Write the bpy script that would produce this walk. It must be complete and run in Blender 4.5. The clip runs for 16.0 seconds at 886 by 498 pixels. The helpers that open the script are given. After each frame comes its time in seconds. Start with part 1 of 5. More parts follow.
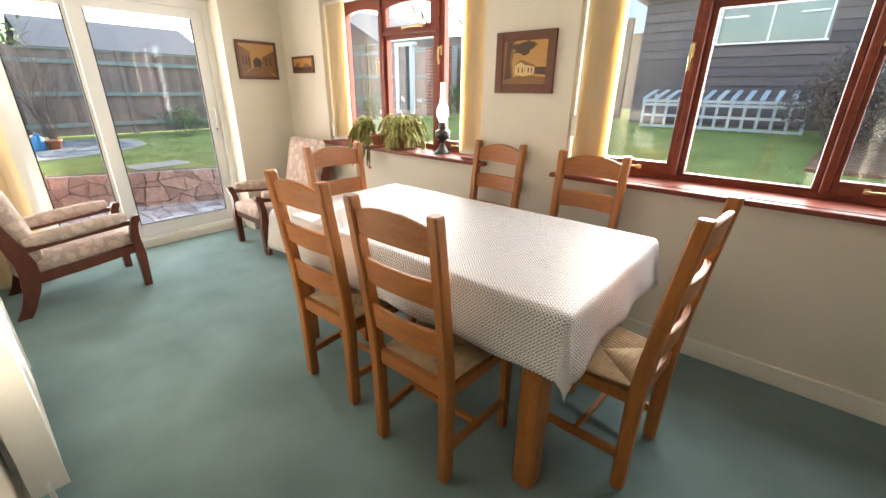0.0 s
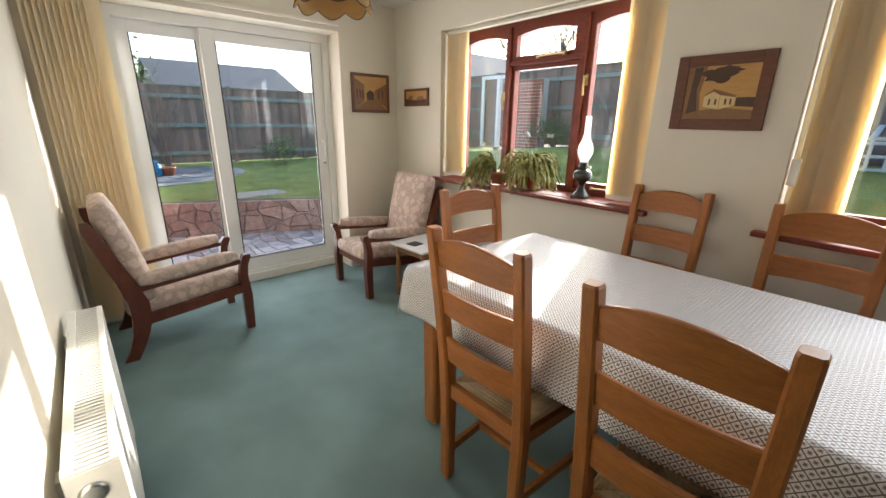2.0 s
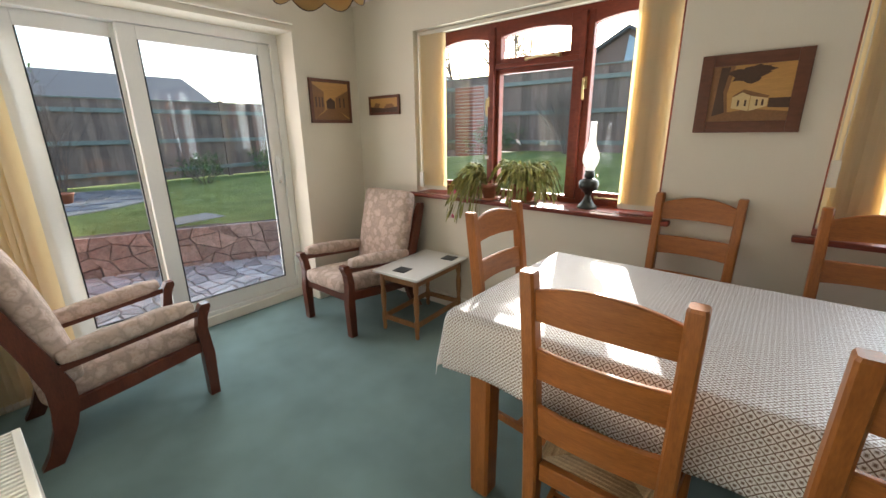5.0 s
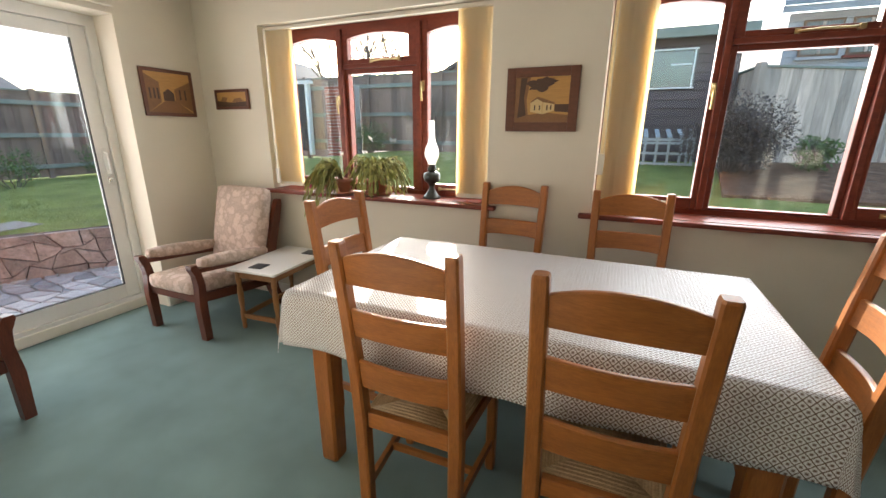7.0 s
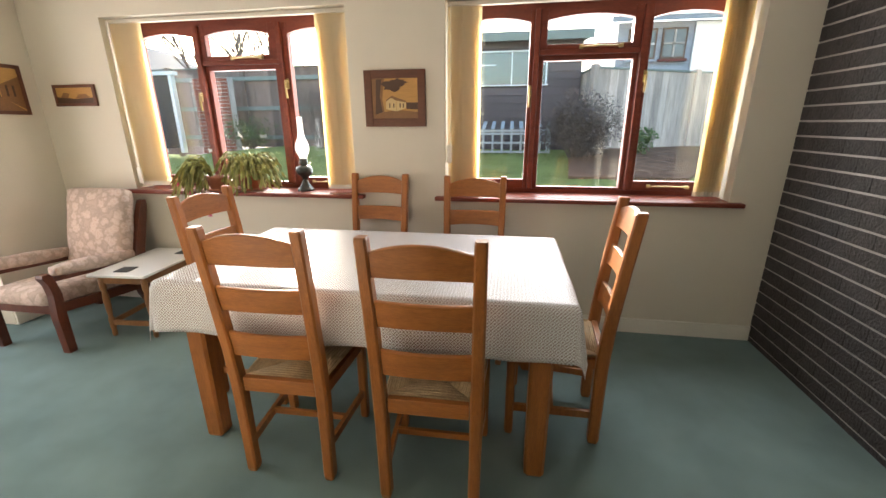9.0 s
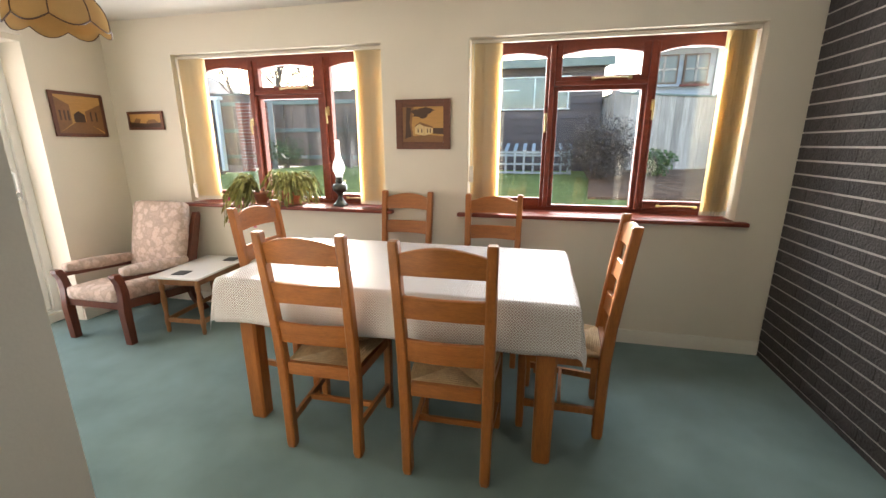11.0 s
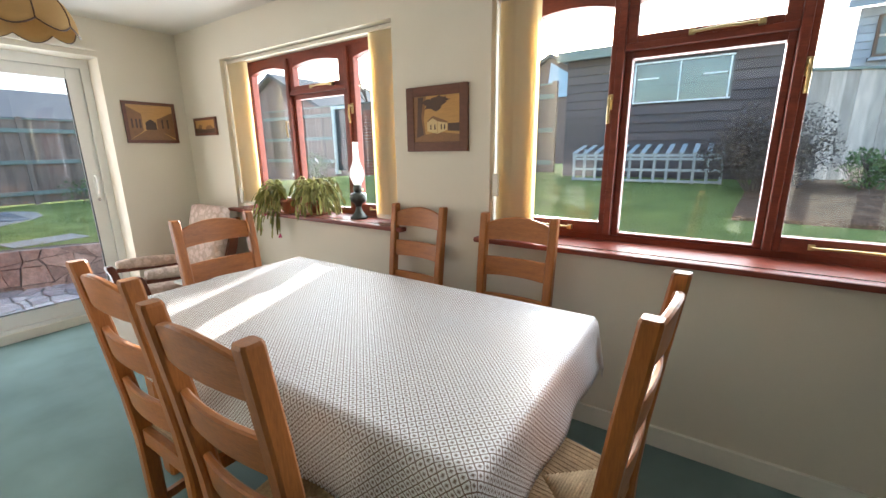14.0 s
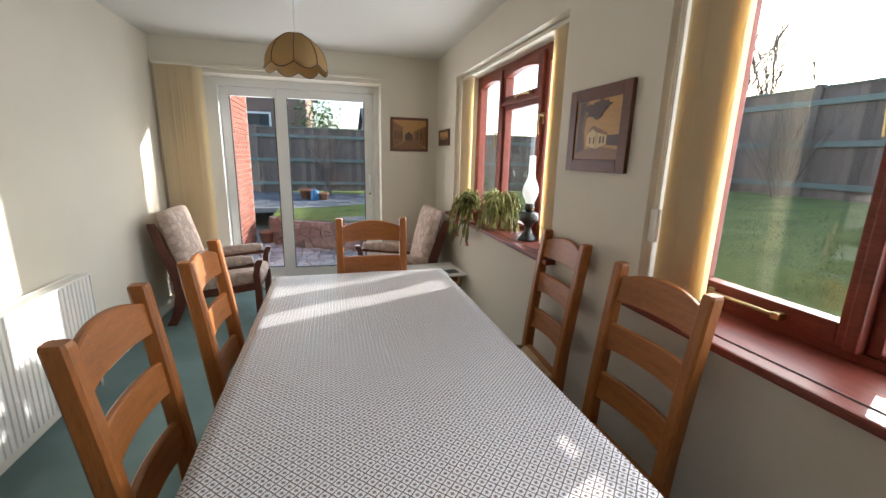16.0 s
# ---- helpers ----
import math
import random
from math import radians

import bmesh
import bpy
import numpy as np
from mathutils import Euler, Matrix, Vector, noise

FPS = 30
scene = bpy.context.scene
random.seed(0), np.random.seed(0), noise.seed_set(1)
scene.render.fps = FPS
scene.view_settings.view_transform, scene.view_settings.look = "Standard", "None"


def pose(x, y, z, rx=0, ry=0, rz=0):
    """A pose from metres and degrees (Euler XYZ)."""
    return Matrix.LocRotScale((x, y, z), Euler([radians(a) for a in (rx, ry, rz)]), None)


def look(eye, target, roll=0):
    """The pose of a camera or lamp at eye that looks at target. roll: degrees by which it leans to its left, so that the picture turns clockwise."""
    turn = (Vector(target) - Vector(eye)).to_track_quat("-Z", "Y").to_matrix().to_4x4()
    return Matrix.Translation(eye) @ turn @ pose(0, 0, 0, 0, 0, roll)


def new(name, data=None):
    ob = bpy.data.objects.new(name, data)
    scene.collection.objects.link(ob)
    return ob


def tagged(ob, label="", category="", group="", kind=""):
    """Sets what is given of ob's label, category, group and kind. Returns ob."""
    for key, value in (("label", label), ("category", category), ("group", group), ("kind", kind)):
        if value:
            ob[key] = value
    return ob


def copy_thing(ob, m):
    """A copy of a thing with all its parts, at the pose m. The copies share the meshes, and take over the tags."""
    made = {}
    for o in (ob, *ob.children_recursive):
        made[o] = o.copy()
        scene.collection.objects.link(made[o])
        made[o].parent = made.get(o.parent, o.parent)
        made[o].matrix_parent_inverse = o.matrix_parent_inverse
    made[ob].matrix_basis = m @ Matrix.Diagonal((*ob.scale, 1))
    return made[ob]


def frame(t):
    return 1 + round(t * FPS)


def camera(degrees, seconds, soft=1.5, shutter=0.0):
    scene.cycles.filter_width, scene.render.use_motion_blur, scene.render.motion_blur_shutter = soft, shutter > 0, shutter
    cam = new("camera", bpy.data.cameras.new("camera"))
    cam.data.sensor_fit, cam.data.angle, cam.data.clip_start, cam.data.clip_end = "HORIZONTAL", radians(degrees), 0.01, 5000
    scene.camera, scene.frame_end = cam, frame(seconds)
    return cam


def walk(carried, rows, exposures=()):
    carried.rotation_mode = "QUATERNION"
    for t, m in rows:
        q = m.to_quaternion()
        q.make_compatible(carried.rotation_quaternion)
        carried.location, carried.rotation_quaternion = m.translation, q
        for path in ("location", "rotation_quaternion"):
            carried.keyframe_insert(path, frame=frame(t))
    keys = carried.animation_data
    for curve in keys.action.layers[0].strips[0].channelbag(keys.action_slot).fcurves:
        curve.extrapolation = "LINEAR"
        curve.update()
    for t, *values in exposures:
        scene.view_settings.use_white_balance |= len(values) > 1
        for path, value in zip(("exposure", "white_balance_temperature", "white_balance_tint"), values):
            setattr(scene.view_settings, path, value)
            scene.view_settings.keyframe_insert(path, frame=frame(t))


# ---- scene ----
cam = camera(95.0, 16.0)
PATH = [
    (0, (0.053, 0.014, 1.411), (-1.154, 1.433, 0.683), 0.6),
    (0.5, (-0.038, -0.002, 1.387), (-1.347, 1.34, 0.69), 0.5),
    (1, (-0.214, 0.1, 1.39), (-1.612, 1.372, 0.738), 0.7),
    (1.5, (-0.398, 0.107, 1.401), (-1.855, 1.332, 0.785), 0.6),
    (2, (-0.619, 0.022, 1.42), (-2.066, 1.266, 0.822), 0.8),
    (2.5, (-0.754, 0.039, 1.406), (-2.185, 1.312, 0.829), 0.7),
    (3, (-0.914, 0.118, 1.417), (-2.305, 1.437, 0.847), 0.5),
    (5.5, (-1.191, -0.045, 1.427), (-2.328, 1.511, 0.891), -0.5),
    (6, (-1.17, -0.046, 1.426), (-2.185, 1.598, 0.91), -0.0),
    (6.5, (-1.073, -0.041, 1.423), (-1.956, 1.665, 0.864), 0.5),
    (7, (-0.891, -0.077, 1.397), (-1.652, 1.686, 0.84), 0.4),
    (7.5, (-0.77, -0.126, 1.389), (-1.378, 1.693, 0.822), 0.1),
    (8, (-0.735, -0.22, 1.4), (-1.184, 1.639, 0.816), -0.2),
    (8.5, (-0.644, -0.264, 1.409), (-0.95, 1.619, 0.81), -0.3),
    (11, (-0.528, -0.566, 1.431), (-0.958, 1.322, 0.934), 0.0),
    (11.5, (-0.54, -0.51, 1.435), (-1.014, 1.367, 0.933), 0.1),
    (12, (-0.493, -0.331, 1.435), (-1.068, 1.519, 0.938), -0.0),
    (12.5, (-0.459, -0.195, 1.439), (-1.123, 1.627, 0.949), -0.2),
    (13, (-0.39, 0.03, 1.408), (-1.153, 1.823, 0.953), -0.5),
    (13.5, (-0.211, 0.281, 1.401), (-1.006, 2.054, 0.928), -1.3),
    (14, (-0.021, 0.473, 1.405), (-1.099, 2.09, 0.932), -0.7),
    (14.5, (0.059, 0.751, 1.421), (-1.292, 2.146, 0.944), -0.1),
    (15, (0.198, 0.997, 1.419), (-1.394, 2.111, 0.942), 0.7),
    (15.5, (0.242, 1.175, 1.424), (-1.528, 1.977, 0.951), 0.8),
    (16, (0.206, 1.332, 1.447), (-1.673, 1.853, 1.004), 1.4),
]
walk(cam, [(t, look(eye, target, roll)) for t, eye, target, roll in PATH],
     exposures=[(0.0, 3.0, 6400, 11), (1.5, 2.45, 6100, 11), (3.0, 2.08, 6050, 11), (5.5, 2.15, 6100, 10), (8.5, 2.57, 6350, 13), (11.0, 2.77, 6300, 13), (13.0, 2.55, 6000, 10), (14.5, 2.55, 5800, 8), (15.5, 1.95, 5850, 11), (16.0, 1.87, 5850, 11)])

# ---- light ----
SUN = Vector((-0.355, 0.895, 0.262)).normalized()
world = bpy.data.worlds.new("sky")
scene.world = world
world.use_nodes = True
wn = world.node_tree.nodes
sky = wn.new("ShaderNodeTexSky")
sky.sky_type = "NISHITA"
sky.sun_disc = False
sky.sun_elevation = math.asin(SUN.z)
sky.sun_rotation = math.atan2(SUN.x, SUN.y)
sky.dust_density = 2.0
wn["Background"].inputs[1].default_value = 0.15
world.node_tree.links.new(sky.outputs[0], wn["Background"].inputs[0])
sun = new("sun", bpy.data.lights.new("sun", "SUN"))
sun.data.energy, sun.data.angle, sun.data.color = 2.8, radians(0.6), (1.0, 0.93, 0.82)
sun.matrix_world = look(SUN * 30, (0, 0, 0))


def opening_light(name, x, y, z, w, h, toward, watts):
    lamp = new(name, bpy.data.lights.new(name, "AREA"))
    lamp.data.shape, lamp.data.size, lamp.data.size_y = "RECTANGLE", w, h
    lamp.data.energy, lamp.data.color = watts, (1.0, 0.98, 0.96)
    lamp.matrix_world = look((x, y, z), toward)
    return lamp


opening_light("window_daylight", -2.58, 2.76, 1.53, 1.7, 1.1, (-2.58, 0, 1.4), 9)
opening_light("window_daylight", -0.1, 2.76, 1.53, 1.7, 1.1, (-0.1, 0, 1.4), 9)
opening_light("door_daylight", -4.56, 1.05, 1.1, 1.4, 1.9, (0, 1.05, 1.0), 7)


# ---- materials ----
def mat(name, color, rough=0.6, metal=0.0, vary=0.15, scale=8.0, fine=120.0, bump=0.15, stretch=(1, 1, 1), tint=None, spec=0.5, depth=0.002, island=0.0):
    m = bpy.data.materials.new(name)
    m.use_nodes = True
    n, l = m.node_tree.nodes, m.node_tree.links
    b = n["Principled BSDF"]
    tc = n.new("ShaderNodeTexCoord")
    mp = n.new("ShaderNodeMapping")
    mp.inputs["Scale"].default_value = stretch
    l.new(tc.outputs["Object"], mp.inputs[0])
    big, small = n.new("ShaderNodeTexNoise"), n.new("ShaderNodeTexNoise")
    for node, s in ((big, scale), (small, fine)):
        node.inputs["Scale"].default_value = s
        node.inputs["Detail"].default_value = 4
        l.new(mp.outputs[0], node.inputs["Vector"])
    add = n.new("ShaderNodeMath")
    add.operation = "ADD"
    l.new(big.outputs[0], add.inputs[0])
    l.new(small.outputs[0], add.inputs[1])
    half = n.new("ShaderNodeMapRange")
    half.inputs["From Min"].default_value, half.inputs["From Max"].default_value = 0.6, 1.4
    l.new(add.outputs[0], half.inputs["Value"])
    ramp = n.new("ShaderNodeMix")
    ramp.data_type = "RGBA"
    tint = tint or tuple(c * (1 - vary) for c in color)
    ramp.inputs[6].default_value = (*tint, 1)
    ramp.inputs[7].default_value = (*[min(1, c * (1 + vary * 0.5)) for c in color], 1)
    l.new(half.outputs[0], ramp.inputs[0])
    out = ramp.outputs[2]
    if island:
        info = n.new("ShaderNodeObjectInfo")
        geo = n.new("ShaderNodeNewGeometry")
        s = n.new("ShaderNodeMath")
        s.operation = "ADD"
        l.new(info.outputs["Random"], s.inputs[0])
        l.new(geo.outputs["Random Per Island"], s.inputs[1])
        fr = n.new("ShaderNodeMath")
        fr.operation = "FRACT"
        l.new(s.outputs[0], fr.inputs[0])
        mr = n.new("ShaderNodeMapRange")
        mr.inputs["To Min"].default_value, mr.inputs["To Max"].default_value = 1 - island, 1 + island
        l.new(fr.outputs[0], mr.inputs["Value"])
        hs = n.new("ShaderNodeHueSaturation")
        l.new(mr.outputs[0], hs.inputs["Value"])
        l.new(out, hs.inputs["Color"])
        out = hs.outputs[0]
    l.new(out, b.inputs["Base Color"])
    b.inputs["Roughness"].default_value, b.inputs["Metallic"].default_value = rough, metal
    b.inputs["Specular IOR Level"].default_value = spec
    if bump:
        bp = n.new("ShaderNodeBump")
        bp.inputs["Strength"].default_value, bp.inputs["Distance"].default_value = bump, depth
        l.new(small.outputs[0], bp.inputs["Height"])
        l.new(bp.outputs[0], b.inputs["Normal"])
    return m


def glass_mat(name, tint):
    m = bpy.data.materials.new(name)
    m.use_nodes = True
    n, l = m.node_tree.nodes, m.node_tree.links
    n.remove(n["Principled BSDF"])
    tr, gl, fr, mx, pw, ma = (n.new("ShaderNode" + k) for k in ("BsdfTransparent", "BsdfGlossy", "LayerWeight", "MixShader", "Math", "Math"))
    fr.inputs[0].default_value = 0.5
    pw.operation, ma.operation = "POWER", "MULTIPLY_ADD"
    pw.inputs[1].default_value, ma.inputs[1].default_value, ma.inputs[2].default_value = 4.5, 0.85, 0.035
    l.new(fr.outputs["Facing"], pw.inputs[0])
    l.new(pw.outputs[0], ma.inputs[0])
    tr.inputs[0].default_value = (*tint, 1)
    gl.inputs["Roughness"].default_value = 0.01
    l.new(ma.outputs[0], mx.inputs[0])
    l.new(tr.outputs[0], mx.inputs[1])
    l.new(gl.outputs[0], mx.inputs[2])
    l.new(mx.outputs[0], n["Material Output"].inputs[0])
    return m


def translucent_mat(name, color, through_color, share=0.5, scale=300.0):
    m = bpy.data.materials.new(name)
    m.use_nodes = True
    n, l = m.node_tree.nodes, m.node_tree.links
    n.remove(n["Principled BSDF"])
    df, tl, mx, nz, mc, tc = (n.new("ShaderNode" + k) for k in ("BsdfDiffuse", "BsdfTranslucent", "MixShader", "TexNoise", "Mix", "TexCoord"))
    mc.data_type = "RGBA"
    nz.inputs["Scale"].default_value = scale
    l.new(tc.outputs["Object"], nz.inputs["Vector"])
    mc.inputs[6].default_value = (*[c * 0.85 for c in color], 1)
    mc.inputs[7].default_value = (*color, 1)
    l.new(nz.outputs[0], mc.inputs[0])
    l.new(mc.outputs[2], df.inputs[0])
    tl.inputs[0].default_value = (*through_color, 1)
    mx.inputs[0].default_value = share
    l.new(df.outputs[0], mx.inputs[1])
    l.new(tl.outputs[0], mx.inputs[2])
    l.new(mx.outputs[0], n["Material Output"].inputs[0])
    return m


def lattice_mat():
    """Cream cotton printed with a fine brown diamond lattice and a dot in each diamond."""
    m = bpy.data.materials.new("printed_cotton")
    m.use_nodes = True
    n, l = m.node_tree.nodes, m.node_tree.links
    b = n["Principled BSDF"]
    uv = n.new("ShaderNodeUVMap")
    mp = n.new("ShaderNodeMapping")
    mp.inputs["Rotation"].default_value = (0, 0, radians(45))
    mp.inputs["Scale"].default_value = (1 / 0.019,) * 3
    l.new(uv.outputs[0], mp.inputs[0])
    wob = n.new("ShaderNodeTexNoise")
    wob.inputs["Scale"].default_value = 1.3
    l.new(mp.outputs[0], wob.inputs["Vector"])
    wa = n.new("ShaderNodeVectorMath")
    wa.operation = "SCALE"
    wa.inputs["Scale"].default_value = 0.16
    l.new(wob.outputs["Color"], wa.inputs[0])
    va = n.new("ShaderNodeVectorMath")
    l.new(mp.outputs[0], va.inputs[0])
    l.new(wa.outputs[0], va.inputs[1])
    fr = n.new("ShaderNodeVectorMath")
    fr.operation = "FRACTION"
    l.new(va.outputs[0], fr.inputs[0])
    sb = n.new("ShaderNodeVectorMath")
    sb.operation = "SUBTRACT"
    sb.inputs[1].default_value = (0.5, 0.5, 0)
    l.new(fr.outputs[0], sb.inputs[0])
    ab = n.new("ShaderNodeVectorMath")
    ab.operation = "ABSOLUTE"
    l.new(sb.outputs[0], ab.inputs[0])
    sp = n.new("ShaderNodeSeparateXYZ")
    l.new(ab.outputs[0], sp.inputs[0])

    def op(kind, a, c):
        k = n.new("ShaderNodeMath")
        k.operation = kind
        for i, v in ((0, a), (1, c)):
            if isinstance(v, float):
                k.inputs[i].default_value = v
            else:
                l.new(v, k.inputs[i])
        return k.outputs[0]
    edge = op("GREATER_THAN", op("MAXIMUM", sp.outputs[0], sp.outputs[1]), 0.425)
    dot = op("LESS_THAN", op("ADD", sp.outputs[0], sp.outputs[1]), 0.20)
    ring = op("MULTIPLY", op("LESS_THAN", op("ADD", sp.outputs[0], sp.outputs[1]), 0.34), 0.45)
    mask = op("MINIMUM", op("ADD", op("ADD", edge, op("MULTIPLY", dot, 0.7)), ring), 1.0)
    mx = n.new("ShaderNodeMix")
    mx.data_type = "RGBA"
    mx.inputs[6].default_value = (0.81, 0.81, 0.81, 1)
    mx.inputs[7].default_value = (0.19, 0.135, 0.105, 1)
    l.new(mask, mx.inputs[0])
    l.new(mx.outputs[2], b.inputs["Base Color"])
    b.inputs["Roughness"].default_value = 0.45
    b.inputs["Specular IOR Level"].default_value = 0.45
    weave = n.new("ShaderNodeTexNoise")
    weave.inputs["Scale"].default_value = 14
    l.new(mp.outputs[0], weave.inputs["Vector"])
    bp = n.new("ShaderNodeBump")
    bp.inputs["Strength"].default_value, bp.inputs["Distance"].default_value = 0.25, 0.001
    l.new(weave.outputs[0], bp.inputs["Height"])
    l.new(bp.outputs[0], b.inputs["Normal"])
    return m


def floral_mat():
    """Faded beige and rose floral print."""
    m = mat("floral_fabric", (0.42, 0.33, 0.27), 0.9, vary=0.1, bump=0.3, fine=400)
    n, l = m.node_tree.nodes, m.node_tree.links
    b = n["Principled BSDF"]
    tc = n.new("ShaderNodeTexCoord")
    vo = n.new("ShaderNodeTexVoronoi")
    vo.inputs["Scale"].default_value = 17
    nz = n.new("ShaderNodeTexNoise")
    nz.inputs["Scale"].default_value, nz.inputs["Detail"].default_value = 34, 6
    ad = n.new("ShaderNodeVectorMath")
    sc = n.new("ShaderNodeVectorMath")
    sc.operation = "SCALE"
    sc.inputs["Scale"].default_value = 0.06
    l.new(nz.outputs["Color"], sc.inputs[0])
    l.new(tc.outputs["Object"], ad.inputs[0])
    l.new(sc.outputs[0], ad.inputs[1])
    l.new(tc.outputs["Object"], nz.inputs["Vector"])
    l.new(ad.outputs[0], vo.inputs["Vector"])
    rp = n.new("ShaderNodeValToRGB")
    e = rp.color_ramp.elements
    e[0].position, e[0].color = 0.08, (0.62, 0.50, 0.42, 1)
    e[1].position, e[1].color = 0.78, (0.47, 0.36, 0.29, 1)
    for pos, c in ((0.2, (0.52, 0.38, 0.31, 1)), (0.28, (0.60, 0.49, 0.42, 1)), (0.42, (0.54, 0.42, 0.35, 1)), (0.50, (0.50, 0.385, 0.31, 1)), (0.62, (0.38, 0.30, 0.24, 1))):
        k = e.new(pos)
        k.color = c
    l.new(vo.outputs["Distance"], rp.inputs[0])
    l.new(rp.outputs[0], b.inputs["Base Color"])
    return m


CARPET = mat("green_carpet", (0.195, 0.272, 0.26), 0.95, vary=0.42, scale=2.3, fine=500, bump=0.6, depth=0.004, spec=0.1)
WALL = mat("cream_paint", (0.70, 0.65, 0.54), 0.75, vary=0.04, scale=3, fine=180, bump=0.12, spec=0.25)
CEIL = mat("ceiling_paint", (0.68, 0.66, 0.60), 0.85, vary=0.03, scale=2, fine=90, bump=0.2, spec=0.2)
GLOSS = mat("white_gloss_paint", (0.80, 0.77, 0.68), 0.35, vary=0.04, scale=5, fine=60, bump=0.05)
UPVC = mat("white_upvc", (0.82, 0.82, 0.79), 0.3, vary=0.03, scale=4, fine=50, bump=0.03)
RED_WOOD = mat("mahogany_stain", (0.20, 0.042, 0.022), 0.42, spec=0.35, vary=0.4, scale=5, fine=40, bump=0.15, stretch=(1, 6, 6))
OAK = mat("honey_oak_upright", (0.37, 0.130, 0.027), 0.4, vary=0.38, scale=6, fine=40, bump=0.15, stretch=(7, 7, 0.8))
OAK_X = mat("honey_oak_rail", (0.37, 0.130, 0.027), 0.4, vary=0.38, scale=6, fine=40, bump=0.15, stretch=(0.8, 7, 7))
DARK_WOOD = mat("dark_stained_frame", (0.115, 0.030, 0.014), 0.35, vary=0.45, scale=6, fine=45, bump=0.12, stretch=(5, 5, 1))
PINE = mat("turned_pine", (0.30, 0.14, 0.05), 0.4, vary=0.3, scale=8, fine=50, bump=0.1, stretch=(5, 5, 1))
LAMINATE = mat("white_laminate", (0.80, 0.79, 0.76), 0.25, vary=0.03, bump=0.02)
RUSH = mat("woven_rush", (0.52, 0.38, 0.21), 0.8, vary=0.35, scale=20, fine=160, bump=0.5, stretch=(1, 1, 1))
CLOTH = lattice_mat()
FLORAL = floral_mat()
SLAT = translucent_mat("blind_fabric", (0.82, 0.75, 0.58), (0.95, 0.84, 0.60), 0.54)
BRICK = mat("dark_grey_brick", (0.05, 0.044, 0.041), 0.85, vary=0.5, scale=16, fine=75, bump=1.0, island=0.14, depth=0.012)
MORTAR = mat("grey_mortar", (0.30, 0.28, 0.25), 0.95, vary=0.2, scale=20, fine=150, bump=0.5)
PALE_MORTAR = mat("pale_mortar", (0.44, 0.41, 0.37), 0.95, vary=0.2, scale=20, fine=150, bump=0.5)
PANE = glass_mat("window_glass", (0.94, 0.96, 0.95))
BRASS = mat("aged_brass", (0.55, 0.42, 0.20), 0.3, 1.0, vary=0.25, bump=0.05)
CHROME = mat("dull_chrome", (0.6, 0.6, 0.58), 0.25, 1.0, vary=0.1, bump=0.02)
PEWTER = mat("dark_pewter", (0.075, 0.078, 0.07), 0.38, 0.8, vary=0.4, scale=30, bump=0.1)
OPAL = translucent_mat("opal_glass", (0.85, 0.85, 0.83), (0.9, 0.9, 0.88), 0.5, 20)
SHADE = translucent_mat("shade_fabric", (0.48, 0.34, 0.16), (0.6, 0.42, 0.2), 0.45, 80)
TERRACOTTA = mat("terracotta", (0.36, 0.13, 0.065), 0.7, vary=0.25, bump=0.2)
LEAF = mat("cactus_leaf", (0.19, 0.215, 0.055), 0.7, spec=0.25, vary=0.5, scale=25, bump=0.1, island=0.4, tint=(0.29, 0.25, 0.09))
PETAL = mat("pink_petal", (0.55, 0.06, 0.16), 0.5, bump=0.05)
STEEL = mat("radiator_enamel", (0.82, 0.81, 0.76), 0.3, vary=0.03, bump=0.03)
BLACK = mat("black_rubber", (0.015, 0.015, 0.015), 0.6, bump=0.05)
SLATE = mat("dark_slate", (0.03, 0.032, 0.035), 0.5, vary=0.3, bump=0.1)
PIC_FRAME = mat("walnut_frame", (0.135, 0.045, 0.02), 0.4, vary=0.4, scale=10, bump=0.08, stretch=(2, 6, 6))
VENEER = mat("amber_veneer", (0.50, 0.27, 0.075), 0.35, vary=0.2, scale=15, bump=0.03, stretch=(1, 4, 8))
VENEER_DARK = mat("dark_veneer", (0.075, 0.035, 0.018), 0.4, vary=0.3, bump=0.03)
VENEER_MID = mat("mid_veneer", (0.24, 0.115, 0.04), 0.4, vary=0.3, bump=0.03)
VENEER_PALE = mat("pale_veneer", (0.66, 0.50, 0.24), 0.4, vary=0.15, bump=0.03)
GRASS = mat("lawn_grass", (0.29, 0.345, 0.11), 0.9, vary=0.45, scale=2.5, fine=120, bump=1.0, depth=0.03, spec=0.1)
EARTH = mat("garden_earth", (0.13, 0.095, 0.07), 0.95, vary=0.4, scale=3, fine=40, bump=0.8, depth=0.03)
MULCH = mat("bark_mulch", (0.25, 0.15, 0.095), 0.95, vary=0.5, scale=6, fine=45, bump=1.0, depth=0.04, tint=(0.085, 0.05, 0.035), spec=0.1)
STONE = mat("red_sandstone", (0.40, 0.305, 0.265), 0.9, vary=0.5, scale=13, fine=45, bump=0.8, depth=0.01, island=0.25)
PAVING = mat("crazy_paving_stone", (0.43, 0.435, 0.445), 0.7, vary=0.35, scale=5, fine=45, bump=0.5, depth=0.006, island=0.35)
# darker copy of the paving: the fence's shade on the terrace, put into the colour
PAVING_SHADED = mat("shaded_paving_stone", (0.15, 0.15, 0.16), 0.8, vary=0.35, scale=5, fine=45, bump=0.5, depth=0.006, island=0.35)
FENCE = mat("weathered_brown_timber", (0.25, 0.175, 0.14), 0.85, vary=0.4, scale=4, fine=50, bump=0.4, stretch=(6, 6, 1), island=0.3)
RAIL = mat("green_grey_timber", (0.24, 0.27, 0.235), 0.85, vary=0.3, bump=0.3)
